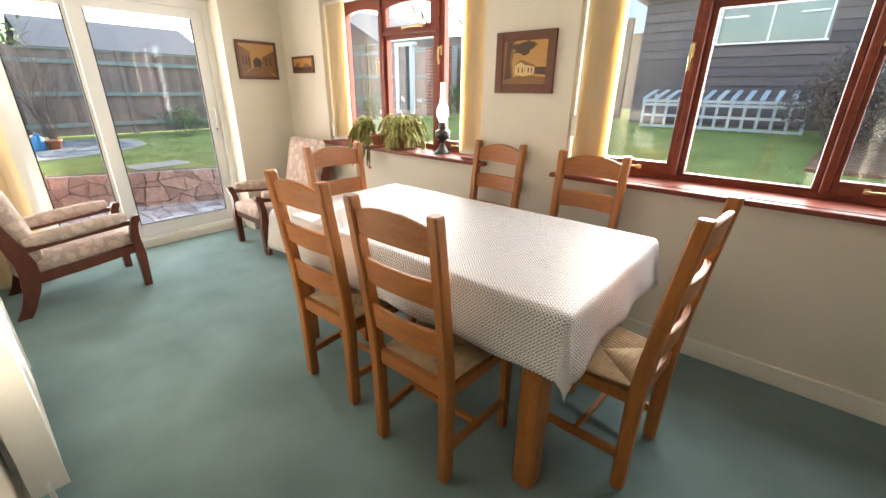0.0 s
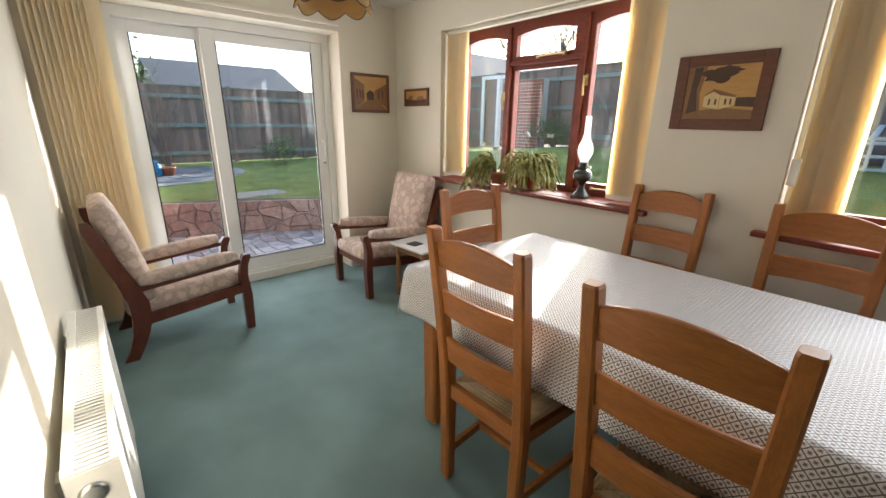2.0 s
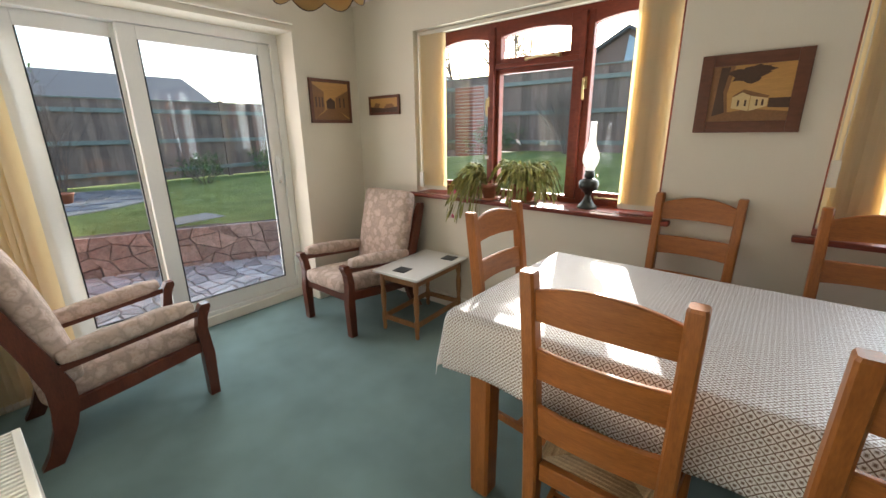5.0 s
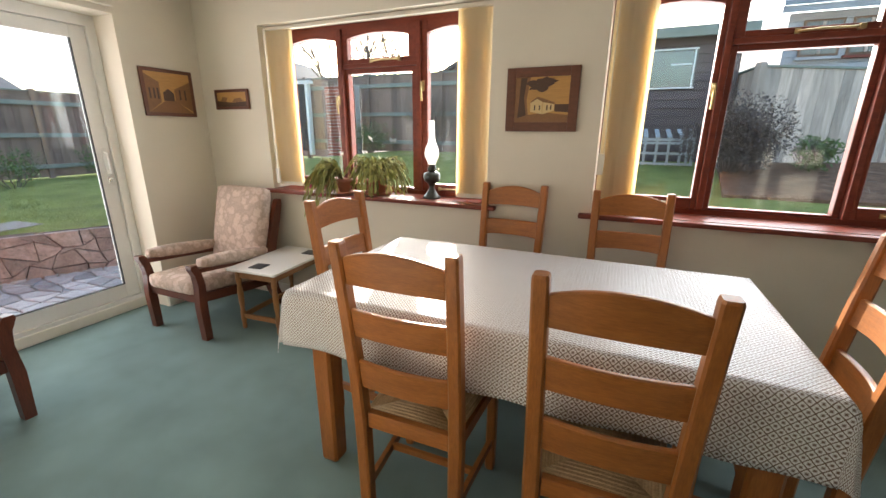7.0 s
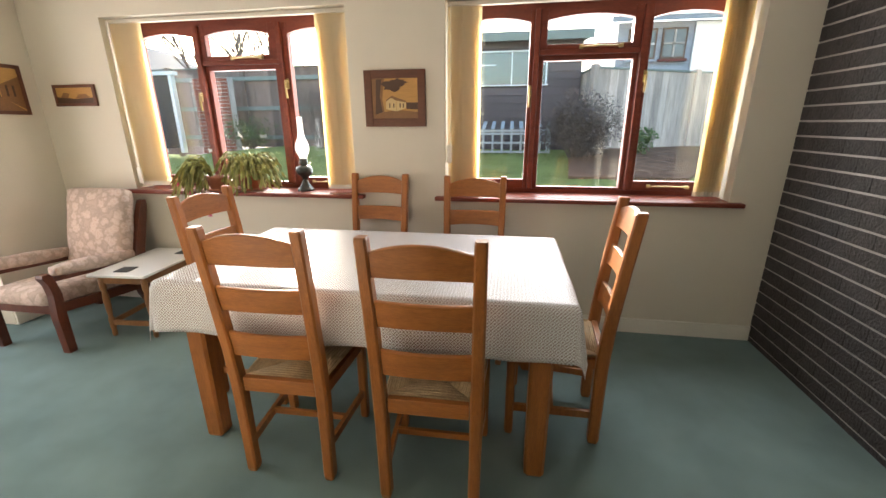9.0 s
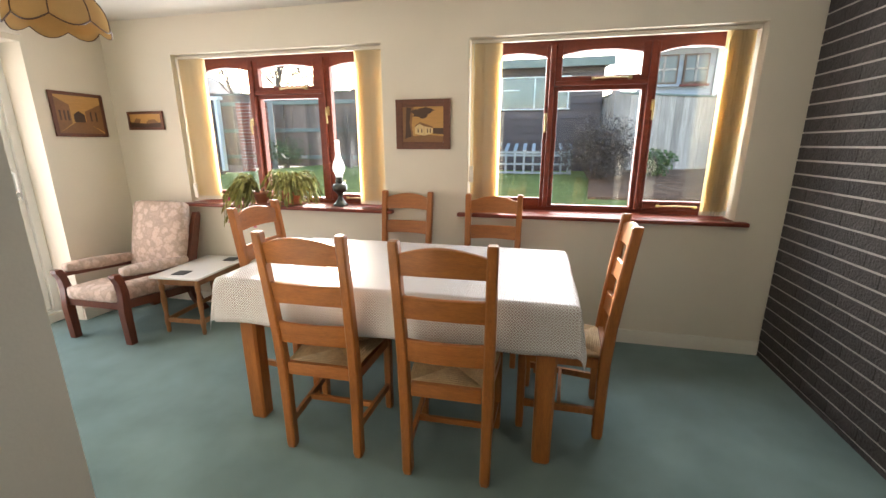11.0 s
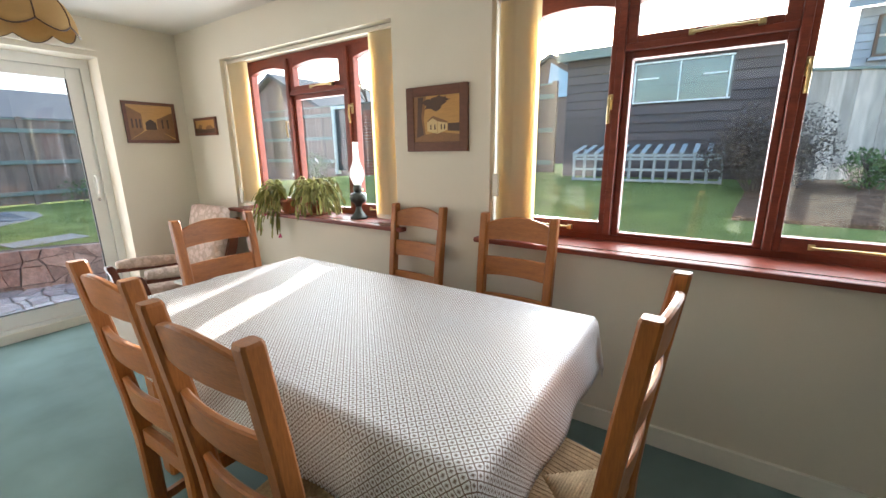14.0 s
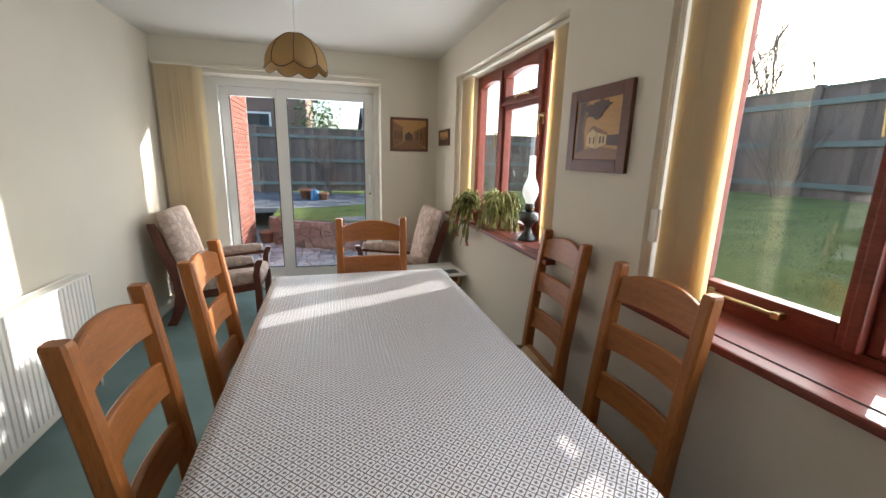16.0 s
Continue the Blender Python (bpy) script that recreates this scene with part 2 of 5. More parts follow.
PALE_FENCE = mat("pale_timber", (0.54, 0.44, 0.37), 0.85, vary=0.45, scale=3, fine=50, bump=0.4, stretch=(6, 6, 1), island=0.25)
CLADDING = mat("dark_brown_cladding", (0.12, 0.09, 0.085), 0.8, vary=0.35, scale=5, fine=50, bump=0.4, stretch=(1, 6, 6), island=0.2)
ROOF = mat("grey_roof", (0.12, 0.115, 0.12), 0.8, vary=0.3, bump=0.4)
ROOF_BLUE = mat("blue_grey_sheeting", (0.20, 0.235, 0.28), 0.5, vary=0.2, scale=3, fine=30, bump=0.2, stretch=(8, 1, 1))
PANE_DULL = mat("dull_window_pane", (0.16, 0.15, 0.13), 0.15, vary=0.3, scale=2, bump=0.02)
RED_BRICK = mat("red_brick", (0.29, 0.085, 0.05), 0.85, vary=0.3, scale=12, fine=80, bump=0.5, island=0.2)
MASONRY_PALE = mat("pale_masonry", (0.40, 0.34, 0.30), 0.85, vary=0.15, bump=0.2)
HOUSE_BRICK = mat("brown_house_brick", (0.24, 0.155, 0.125), 0.85, vary=0.3, scale=9, fine=50, bump=0.4)
TWIG = mat("bare_twig", (0.15, 0.115, 0.095), 0.9, vary=0.4, scale=20, bump=0.2)
BUSH = mat("dry_hedge_leaf", (0.13, 0.10, 0.088), 0.9, vary=0.5, scale=20, bump=0.1, island=0.4)
GREEN = mat("garden_leaf", (0.11, 0.17, 0.05), 0.7, vary=0.5, scale=20, bump=0.1, island=0.4)
TRELLIS = mat("grey_trellis_timber", (0.42, 0.44, 0.43), 0.8, vary=0.25, bump=0.3, stretch=(4, 4, 4))
BLUE = mat("blue_plastic", (0.06, 0.22, 0.42), 0.5, bump=0.05)
PALE_BLUE = mat("pale_blue_paint", (0.42, 0.52, 0.60), 0.6, vary=0.1, bump=0.05)
PALE_BOARD = mat("pale_blue_grey_boards", (0.40, 0.41, 0.43), 0.75, vary=0.2, scale=4, fine=40, bump=0.3, stretch=(1, 6, 6), island=0.1)
TIMBER_BROWN = mat("brown_window_timber", (0.16, 0.085, 0.045), 0.6, vary=0.3, bump=0.2)


# ---- building helpers ----
def bx(bm, x0, x1, y0, y1, z0, z1, bev=0.0, m=None):
    """A box, bevelled if asked, optionally moved by a matrix."""
    made = bmesh.ops.create_cube(bm, size=1.0)["verts"]
    bmesh.ops.transform(bm, verts=made, matrix=Matrix.Translation(((x0 + x1) / 2, (y0 + y1) / 2, (z0 + z1) / 2)) @ Matrix.Diagonal((x1 - x0, y1 - y0, z1 - z0, 1)))
    if bev:
        edges = list({e for v in made for e in v.link_edges})
        res = bmesh.ops.bevel(bm, geom=edges, offset=bev, segments=2, affect="EDGES", profile=0.6)
        made = list({v for f in res["faces"] for v in f.verts} | {v for v in made if v.is_valid})
    if m is not None:
        bmesh.ops.transform(bm, verts=made, matrix=m)
    return made


def box(*args, **kw):
    bm = bmesh.new()
    bx(bm, *args, **kw)
    return bm


def lathe(profile, steps=28, cap=True):
    """Turned body from (radius, height) pairs."""
    bm = bmesh.new()
    rings = []
    for r, z in profile:
        rings.append([bm.verts.new((r * math.cos(a), r * math.sin(a), z)) for a in (2 * math.pi * i / steps for i in range(steps))])
    for a, b in zip(rings, rings[1:]):
        for i in range(steps):
            f = bm.faces.new((a[i], a[(i + 1) % steps], b[(i + 1) % steps], b[i]))
            f.smooth = True
    if cap:
        bm.faces.new(rings[0][::-1])
        bm.faces.new(rings[-1])
    return bm


def moved(bm, m):
    bmesh.ops.transform(bm, verts=bm.verts[:], matrix=m)
    return bm


def loft(bm, sections):
    """Joins equal rings of points into a closed tube."""
    rings = [[bm.verts.new(p) for p in s] for s in sections]
    k = len(rings[0])
    for a, b in zip(rings, rings[1:]):
        for i in range(k):
            bm.faces.new((a[i], a[(i + 1) % k], b[(i + 1) % k], b[i]))
    bm.faces.new(rings[0][::-1])
    bm.faces.new(rings[-1])
    return bm


def tube(bm, points, radius, sides=6, taper=1.0):
    """A round bar along points."""
    pts = [Vector(p) for p in points]
    secs = []
    for i, p in enumerate(pts):
        d = (pts[min(i + 1, len(pts) - 1)] - pts[max(i - 1, 0)]).normalized()
        side = d.cross(Vector((0, 0, 1)) if abs(d.z) < 0.9 else Vector((1, 0, 0))).normalized()
        up = side.cross(d)
        r = radius * (1 + (taper - 1) * i / max(1, len(pts) - 1))
        secs.append([p + r * (math.cos(a) * side + math.sin(a) * up) for a in (2 * math.pi * k / sides for k in range(sides))])
    return loft(bm, secs)


def mesh_of(name, bm, material, smooth=False):
    bmesh.ops.recalc_face_normals(bm, faces=bm.faces[:])
    me = bpy.data.meshes.new(name)
    bm.to_mesh(me)
    bm.free()
    me.materials.append(material)
    if smooth:
        for p in me.polygons:
            p.use_smooth = True
    return me


def part(name, bm, material, parent, label="", smooth=False):
    ob = new(name, mesh_of(name, bm, material, smooth))
    ob.parent = parent
    if label:
        tagged(ob, label)
    return ob


def solid(name, bm, material, label, category, kind="", group="", smooth=False):
    return tagged(new(name, mesh_of(name, bm, material, smooth)), label, category, group, kind)


def thing(name, label, category, m=None, group="", kind=""):
    ob = tagged(new(name), label, category, group, kind)
    ob.empty_display_size = 0.1
    if m is not None:
        ob.matrix_basis = m
    return ob


def cushion(bm, x0, x1, y0, y1, z0, z1, r, m=None, puff=0.012):
    """A soft pad with a rounded edge and a crowned face."""
    g = bmesh.new()
    bx(g, x0, x1, y0, y1, z0, z1)
    bmesh.ops.subdivide_edges(g, edges=g.edges[:], cuts=7, use_grid_fill=True)
    c = Vector(((x0 + x1) / 2, (y0 + y1) / 2, (z0 + z1) / 2))
    h = Vector(((x1 - x0) / 2, (y1 - y0) / 2, (z1 - z0) / 2))
    for v in g.verts:
        p = v.co - c
        q = Vector([max(-h[i] + r, min(h[i] - r, p[i])) for i in range(3)])
        d = p - q
        p = q + (d.normalized() * min(r, d.length) if d.length > 1e-6 else d)
        thin = min(range(3), key=lambda i: h[i])
        o = [i for i in range(3) if i != thin]
        crown = (1 - (p[o[0]] / h[o[0]]) ** 2) * (1 - (p[o[1]] / h[o[1]]) ** 2)
        p[thin] += math.copysign(puff * crown, p[thin]) + 0.004 * noise.noise(v.co * 9)
        v.co = c + p
    if m is not None:
        bmesh.ops.transform(g, verts=g.verts[:], matrix=m)
    me = bpy.data.meshes.new("pad")
    g.to_mesh(me)
    g.free()
    bm.from_mesh(me)
    bpy.data.meshes.remove(me)
    return bm


# ---- the room ----
XW, XE, YN, YS, ZC = -4.17, 1.045, 2.445, -0.165, 2.42
TH, TW = 0.285, 0.36
W1 = (-3.497, -1.675, 0.94, 2.142)
W2 = (-1.031, 0.765, 0.94, 2.142)
DOOR = (0.02, 1.85, 0.0, 2.145)
JAMB, JAMB2 = -1.20, 0.55


def wall_with_holes(bm, axis, a0, a1, b0, b1, z1, holes):
    """A wall along x or y with rectangular openings, in butted blocks."""
    def blk(u0, u1, z0, zt):
        if u1 - u0 > 1e-4 and zt - z0 > 1e-4:
            if axis == "x":
                bx(bm, u0, u1, b0, b1, z0, zt)
            else:
                bx(bm, b0, b1, u0, u1, z0, zt)
    u = a0
    for h0, h1, hz0, hz1 in holes:
        blk(u, h0, 0, z1)
        blk(h0, h1, 0, hz0)
        blk(h0, h1, hz1, z1)
        u = h1
    blk(u, a1, 0, z1)
    bmesh.ops.remove_doubles(bm, verts=bm.verts[:], dist=1e-5)
    return bm


solid("floor", box(XW - TW, XE + 0.3, -3.6, YN + TH, -0.12, 0), CARPET, "green short-pile fitted carpet covering the room", "carpet", "structure")
solid("ceiling", box(XW - TW, XE + 0.3, -3.6, YN + TH, ZC, ZC + 0.2), CEIL, "off-white painted plaster ceiling", "ceiling", "structure")
solid("wall_north", wall_with_holes(bmesh.new(), "x", XW - TW, XE + 0.3, YN, YN + TH, ZC, [W1, W2]), WALL, "cream painted wall with two window openings", "wall", "structure")
solid("wall_west", wall_with_holes(bmesh.new(), "y", -3.6, YN, XW - TW, XW, ZC, [DOOR]), WALL, "cream painted wall with a sliding door opening", "wall", "structure")
solid("wall_south", wall_with_holes(bmesh.new(), "x", XW, XE, YS - 0.14, YS, ZC, [(JAMB, JAMB2, 0, 2.05)]), WALL, "cream painted wall with an open doorway", "wall", "structure")
solid("wall_hall_south", box(XW, XE, -3.6, -3.45, 0, ZC), WALL, "plain cream wall closing the room behind", "wall", "structure")


def skirt(name, bm):
    return solid(name, bm, GLOSS, "cream gloss painted skirting board", "baseboard", "structure")


skirt("baseboard", box(XW, XE - 0.002, YN - 0.018, YN - 0.001, 0, 0.105, bev=0.004))
skirt("baseboard", box(XW + 0.001, XW + 0.018, DOOR[1] + 0.002, YN - 0.02, 0, 0.105, bev=0.004))
skirt("baseboard", box(XW + 0.02, JAMB - 0.02, YS + 0.001, YS + 0.018, 0, 0.105, bev=0.004))


# ---- windows ----
def arched_pane(bm, x0, x1, z0, z1, y0, y1, rise):
    """Flat pane or filler outline with a gently arched head."""
    n = 10
    top = [(x0 + (x1 - x0) * i / n, z1 - rise * (2 * i / n - 1) ** 2) for i in range(n + 1)]
    ring = [(x0, z0)] + top + [(x1, z0)]
    loft(bm, [[(x, y, z) for x, z in ring] for y in (y0, y1)])
    return bm


def sash(parent, x0, x1, z0, z1, px0, px1, pz0, pz1, y, rise, name):
    """Frame round one light: stiles and rails butt round an arched glass opening."""
    bm = bmesh.new()
    bx(bm, x0, px0, y, y + 0.055, z0, z1, bev=0.005)
    bx(bm, px1, x1, y, y + 0.055, z0, z1, bev=0.005)
    bx(bm, px0, px1, y + 0.001, y + 0.054, z0, pz0, bev=0.004)
    n = 10
    top = [(px0 + (px1 - px0) * i / n, pz1 - rise * (2 * i / n - 1) ** 2) for i in range(n + 1)]
    ring = top + [(px1, z1), (px0, z1)]
    loft(bm, [[(x, yy, z) for x, z in ring] for yy in (y + 0.001, y + 0.054)])
    fr = part(name, bm, RED_WOOD, parent)
    g = part("pane", arched_pane(bmesh.new(), px0 - 0.004, px1 + 0.004, pz0 - 0.004, pz1 + 0.004, y + 0.028, y + 0.033, rise), PANE, fr, "clear window glass")
    g.visible_shadow = False
    return fr


def handle(parent, x, y, z, upright=True):
    bm = bmesh.new()
    if upright:
        bx(bm, x - 0.011, x + 0.011, y - 0.008, y, z - 0.035, z + 0.035, bev=0.003)
        tube(bm, [(x, y - 0.008, z + 0.015), (x, y - 0.035, z + 0.02), (x, y - 0.04, z - 0.03), (x, y - 0.03, z - 0.10)], 0.008, 8)
    else:
        bx(bm, x - 0.012, x + 0.012, y - 0.008, y, z - 0.01, z + 0.015, bev=0.003)
        tube(bm, [(x, y - 0.012, z), (x + 0.10, y - 0.025, z + 0.004), (x + 0.23, y - 0.02, z + 0.002)], 0.006, 8)
        bx(bm, x + 0.225, x + 0.25, y - 0.03, y, z - 0.01, z + 0.012, bev=0.003)
    return part("handle", bm, BRASS, parent, "brass window handle" if upright else "brass casement stay")


def window(name, hole, splits, panes):
    x0, x1, z0, z1 = hole
    y = 2.645
    w = thing(name, "mahogany stained timber window with arched lights", "window", kind="structure")
    bm = bmesh.new()
    bx(bm, x0, x0 + 0.04, y + 0.01, y + 0.09, z0, z1)
    bx(bm, x1 - 0.04, x1, y + 0.01, y + 0.09, z0, z1)
    bx(bm, x0 + 0.04, x1 - 0.04, y + 0.01, y + 0.09, z1 - 0.035, z1)
    bx(bm, x0 + 0.04, x1 - 0.04, y + 0.01, y + 0.09, z0, z0 + 0.03)
    part("window_frame", bm, RED_WOOD, w)
    (l0, l1), (m0, m1), (r0, r1) = splits
    bottom, zt0, zt1, head, side_bottom, side_head, mid_head = panes
    for a, b in (((l1 + m0) / 2 - 0.002, 0.034), ((m1 + r0) / 2 + 0.002, 0.034)):
        part("mullion", box(a - b / 2, a + b / 2, y - 0.022, y + 0.085, z0 + 0.031, z1 - 0.036, bev=0.006), RED_WOOD, w)
    lm, mr = (l1 + m0) / 2 - 0.002, (m1 + r0) / 2 + 0.002
    s = sash(w, x0 + 0.041, lm - 0.018, z0 + 0.031, z1 - 0.036, l0, l1, side_bottom, side_head, y, 0.03, "left_casement")
    handle(s, lm - 0.03, y, 1.62)
    handle(s, l0 + 0.05, y - 0.002, side_bottom - 0.035, False)
    s = sash(w, mr + 0.018, x1 - 0.041, z0 + 0.031, z1 - 0.036, r0, r1, side_bottom, side_head, y, 0.03, "right_casement")
    handle(s, mr + 0.03, y, 1.70)
    handle(s, r0 + 0.1, y - 0.002, side_bottom - 0.035, False)
    zm = (zt0 + zt1) / 2
    sash(w, lm + 0.018, mr - 0.018, z0 + 0.031, zm - 0.016, m0, m1, bottom, zt0, y + 0.012, 0.0, "fixed_light")
    part("transom", box(lm + 0.018, mr - 0.018, y - 0.015, y + 0.08, zm - 0.015, zm + 0.015, bev=0.005), RED_WOOD, w)
    s = sash(w, lm + 0.018, mr - 0.018, zm + 0.016, z1 - 0.036, m0 + 0.015, m1 - 0.02, zt1, mid_head, y - 0.004, 0.028, "fanlight")
    handle(s, (m0 + m1) / 2 - 0.05, y - 0.006, zt1 - 0.022, False)
    part("window_sill", box(x0 - 0.065, x1 + 0.068, 2.385, YN - 0.001, z0 - 0.03, z0 - 0.002, bev=0.008), RED_WOOD, w, "polished mahogany window board")
    part("window_board", box(x0 + 0.001, x1 - 0.001, YN + 0.0, y + 0.012, z0 - 0.028, z0 + 0.0005, bev=0.002), RED_WOOD, w)
    part("outer_sill", box(x0 - 0.03, x1 + 0.03, YN + TH + 0.001, YN + TH + 0.05, z0 - 0.05, z0, bev=0.005), RED_WOOD, w)
    return w


window("window_1", W1, ((-3.39, -2.946), (-2.856, -2.318), (-2.192, -1.79)), (0.985, 1.803, 1.90, 0, 1.025, 2.062, 2.066))
window("window_2", W2, ((-0.93, -0.503), (-0.408, 0.148), (0.238, 0.665)), (0.985, 1.806, 1.90, 0, 1.034, 2.066, 2.07))


for x, z, lab, pts in ((-2.70, 1.34, "small white bird sticker on the window glass", ((-0.02, 0.02), (-0.005, 0.012), (0.012, 0.0), (0.022, -0.03), (0.004, -0.012), (-0.012, -0.006))), (-2.50, 1.33, "small grey butterfly sticker on the window glass", ((-0.03, 0.02), (0.0, 0.006), (0.03, 0.02), (0.024, -0.018), (0.0, -0.008), (-0.024, -0.018))), (-2.945, 1.22, "small white butterfly sticker on the window frame", ((-0.02, 0.022), (0.0, 0.006), (0.018, 0.024), (0.016, -0.014), (0.0, -0.006), (-0.018, -0.016)))):
    yy = 2.644 if x < -2.9 else 2.6838
    solid("window_sticker", loft(bmesh.new(), [[(x + a, y, z + b) for a, b in pts] for y in (yy - 0.0008, yy)]), LAMINATE if "white" in lab else TRELLIS, lab, "sticker", group="window stickers")


# ---- vertical blinds ----
def blind(x0, x1, ztop, zbot, y, stacks, label, along="x", chain=None):
    b = thing("vertical_blind", label, "blind", group="vertical blinds")

    def place(u, v, rz):
        return pose(u, y + v, 0, 0, 0, rz) if along == "x" else pose(y + v, u, 0, 0, 0, rz + 90)
    hr = box(x0, x1, -0.018, 0.018, ztop - 0.024, ztop, bev=0.003)
    part("headrail", moved(hr, place(0, 0, 0)), WALL, b, "cream painted headrail")
    for s0, s1, count, turn in stacks:
        for i in range(count):
            u = s0 + (s1 - s0) * (i + 0.5) / count
            sl = bmesh.new()
            a = turn + random.uniform(-5, 5)
            segs = [(-0.0445 + 0.089 * k / 6, 0.004 * math.sin(math.pi * k / 6)) for k in range(7)]
            ring = segs + [(p, q + 0.0008) for p, q in segs[::-1]]
            loft(sl, [[(p, q, z) for p, q in ring] for z in (zbot + 0.012, ztop - 0.025)])
            m = place(u, random.uniform(-0.004, 0.004), a)
            so = part("slat", moved(sl, m), SLAT, b)
            part("weight", moved(box(-0.042, 0.042, -0.001, 0.006, zbot, zbot + 0.03), m), GLOSS, so)
    if chain is not None:
        cb = bmesh.new()
        u, v, zb = chain
        for du in (0, 0.02):
            tube(cb, [(u + du, y + v, ztop - 0.02), (u + du, y + v, zb)], 0.003, 5)
        part("chain", cb, GLOSS, b, "white plastic cord")
        part("cord_weight", box(u - 0.008, u + 0.028, y + v - 0.008, y + v + 0.008, zb - 0.12, zb, bev=0.004), GLOSS, b)
    return b


blind(-3.485, -1.685, 2.137, 0.962, 2.515, [(-3.46, -3.275, 8, 16), (-1.88, -1.735, 8, 14)], "cream fabric vertical blind drawn open, in a window recess", chain=(-3.47, -0.045, 1.1))
blind(-1.02, 0.755, 2.137, 0.962, 2.515, [(-0.985, -0.84, 8, 18), (0.595, 0.72, 8, 34)], "cream fabric vertical blind drawn back in a window recess", chain=(-1.015, -0.05, 1.28))
blind(-0.14, 1.84, 2.205, 0.03, XW + 0.035, [(-0.10, 0.22, 11, 24)], "cream fabric vertical blind stacked beside the garden door", along="y", chain=None)

# ---- sliding garden door ----
door = thing("door_1", "white uPVC sliding patio door, closed", "door", kind="structure")
dx = -4.42
bm = bmesh.new()
bx(bm, dx - 0.1, dx + 0.03, DOOR[0], 0.30, 0.0, DOOR[3])
bx(bm, dx - 0.1, dx + 0.03, 1.795, DOOR[1], 0.0, DOOR[3])
bx(bm, dx - 0.1, dx + 0.03, 0.30, 1.795, 2.075, DOOR[3])
bx(bm, dx - 0.1, dx + 0.03, 0.30, 1.795, 0.0, 0.10)
part("door_frame", bm, UPVC, door)
part("threshold", box(dx + 0.031, dx + 0.052, DOOR[0] + 0.002, DOOR[1] - 0.002, 0.0, 0.075, bev=0.006), GLOSS, door, "cream gloss painted upstand under the door frame")


def leaf(name, y0, y1, g0, g1, x):
    bm = bmesh.new()
    bx(bm, x - 0.045, x, y0, g0, 0.101, 2.074, bev=0.004)
    bx(bm, x - 0.045, x, g1, y1, 0.101, 2.074, bev=0.004)
    bx(bm, x - 0.044, x - 0.001, g0, g1, 0.101, 0.21, bev=0.004)
    bx(bm, x - 0.044, x - 0.001, g0, g1, 1.99, 2.074, bev=0.004)
    lf = part(name, bm, UPVC, door)
    gk = bmesh.new()
    bx(gk, x - 0.02, x - 0.0008, g0, g0 + 0.008, 0.21, 1.99)
    bx(gk, x - 0.02, x - 0.0008, g1 - 0.008, g1, 0.21, 1.99)
    bx(gk, x - 0.02, x - 0.0009, g0 + 0.008, g1 - 0.008, 0.21, 0.218)
    part("gasket", gk, BLACK, lf, "black rubber glazing gasket")
    p = part("pane", box(x - 0.026, x - 0.021, g0 - 0.005, g1 + 0.005, 0.205, 1.995), PANE, lf, "clear door glass")
    p.visible_shadow = False
    return lf


leaf("fixed_leaf", 0.301, 0.90, 0.385, 0.805, dx - 0.045)
lf = leaf("sliding_leaf", 0.825, 1.794, 0.925, 1.70, dx + 0.005)
hb = bmesh.new()
bx(hb, dx + 0.005, dx + 0.015, 1.735, 1.765, 1.00, 1.26, bev=0.003)
tube(hb, [(dx + 0.015, 1.75, 1.23), (dx + 0.05, 1.75, 1.22), (dx + 0.05, 1.75, 1.08), (dx + 0.015, 1.75, 1.07)], 0.009, 8)
part("handle", hb, UPVC, lf, "white pull handle")
part("lock", moved(lathe([(0.014, 0), (0.014, 0.012), (0.01, 0.016)], 14), pose(dx + 0.015, 1.75, 1.03, 0, 90, 0)), CHROME, lf, "chrome lock cylinder")

# ---- radiator ----
rad = thing("radiator", "white enamelled double panel radiator on the wall", "radiator", pose(-2.06, YS, 0))
RX = 0.47
part("back_panel", box(-RX, RX, 0.03, 0.05, 0.14, 0.725, bev=0.008), STEEL, rad)
bm = bmesh.new()
prof = [(-RX, 0.098), (-RX, 0.112)]
for i in range(26):
    u = -RX + 0.03 + i * (2 * RX - 0.06) / 25
    prof += [(u - 0.011, 0.112), (u - 0.006, 0.117), (u + 0.006, 0.117), (u + 0.011, 0.112)]
prof += [(RX, 0.112), (RX, 0.098)]
loft(bm, [[(x, y, z) for x, y in prof] for z in (0.14, 0.725)])
part("front_panel", bm, STEEL, rad)
bm = bmesh.new()
bx(bm, -RX - 0.004, RX + 0.004, 0.024, 0.045, 0.726, 0.735, bev=0.002)
bx(bm, -RX - 0.004, RX + 0.004, 0.103, 0.12, 0.726, 0.735, bev=0.002)
for i in range(60):
    u = -RX + i * 2 * RX / 59
    bx(bm, u - 0.0035, u + 0.0035, 0.045, 0.103, 0.726, 0.733)
part("top_grille", bm, STEEL, rad)
for s in (-1, 1):
    part("side_panel", box(min(s * RX, s * (RX + 0.006)), max(s * RX, s * (RX + 0.006)), 0.024, 0.12, 0.13, 0.728, bev=0.002), STEEL, rad)
part("end_cap", moved(lathe([(0.026, 0), (0.026, 0.004), (0.018, 0.008)], 20), pose(RX + 0.006, 0.066, 0.672, 0, 90, 0)), CHROME, rad, "grey plastic plug in the end panel")
bm = bmesh.new()
tube(bm, [(-RX - 0.03, 0.07, 0.0), (-RX - 0.03, 0.07, 0.16), (-RX, 0.07, 0.17)], 0.008, 8)
part("pipe", bm, STEEL, rad)
part("valve", moved(lathe([(0.017, 0), (0.02, 0.02), (0.018, 0.055), (0.01, 0.06)], 16), pose(-RX - 0.03, 0.07, 0.165)), STEEL, rad, "white valve head")
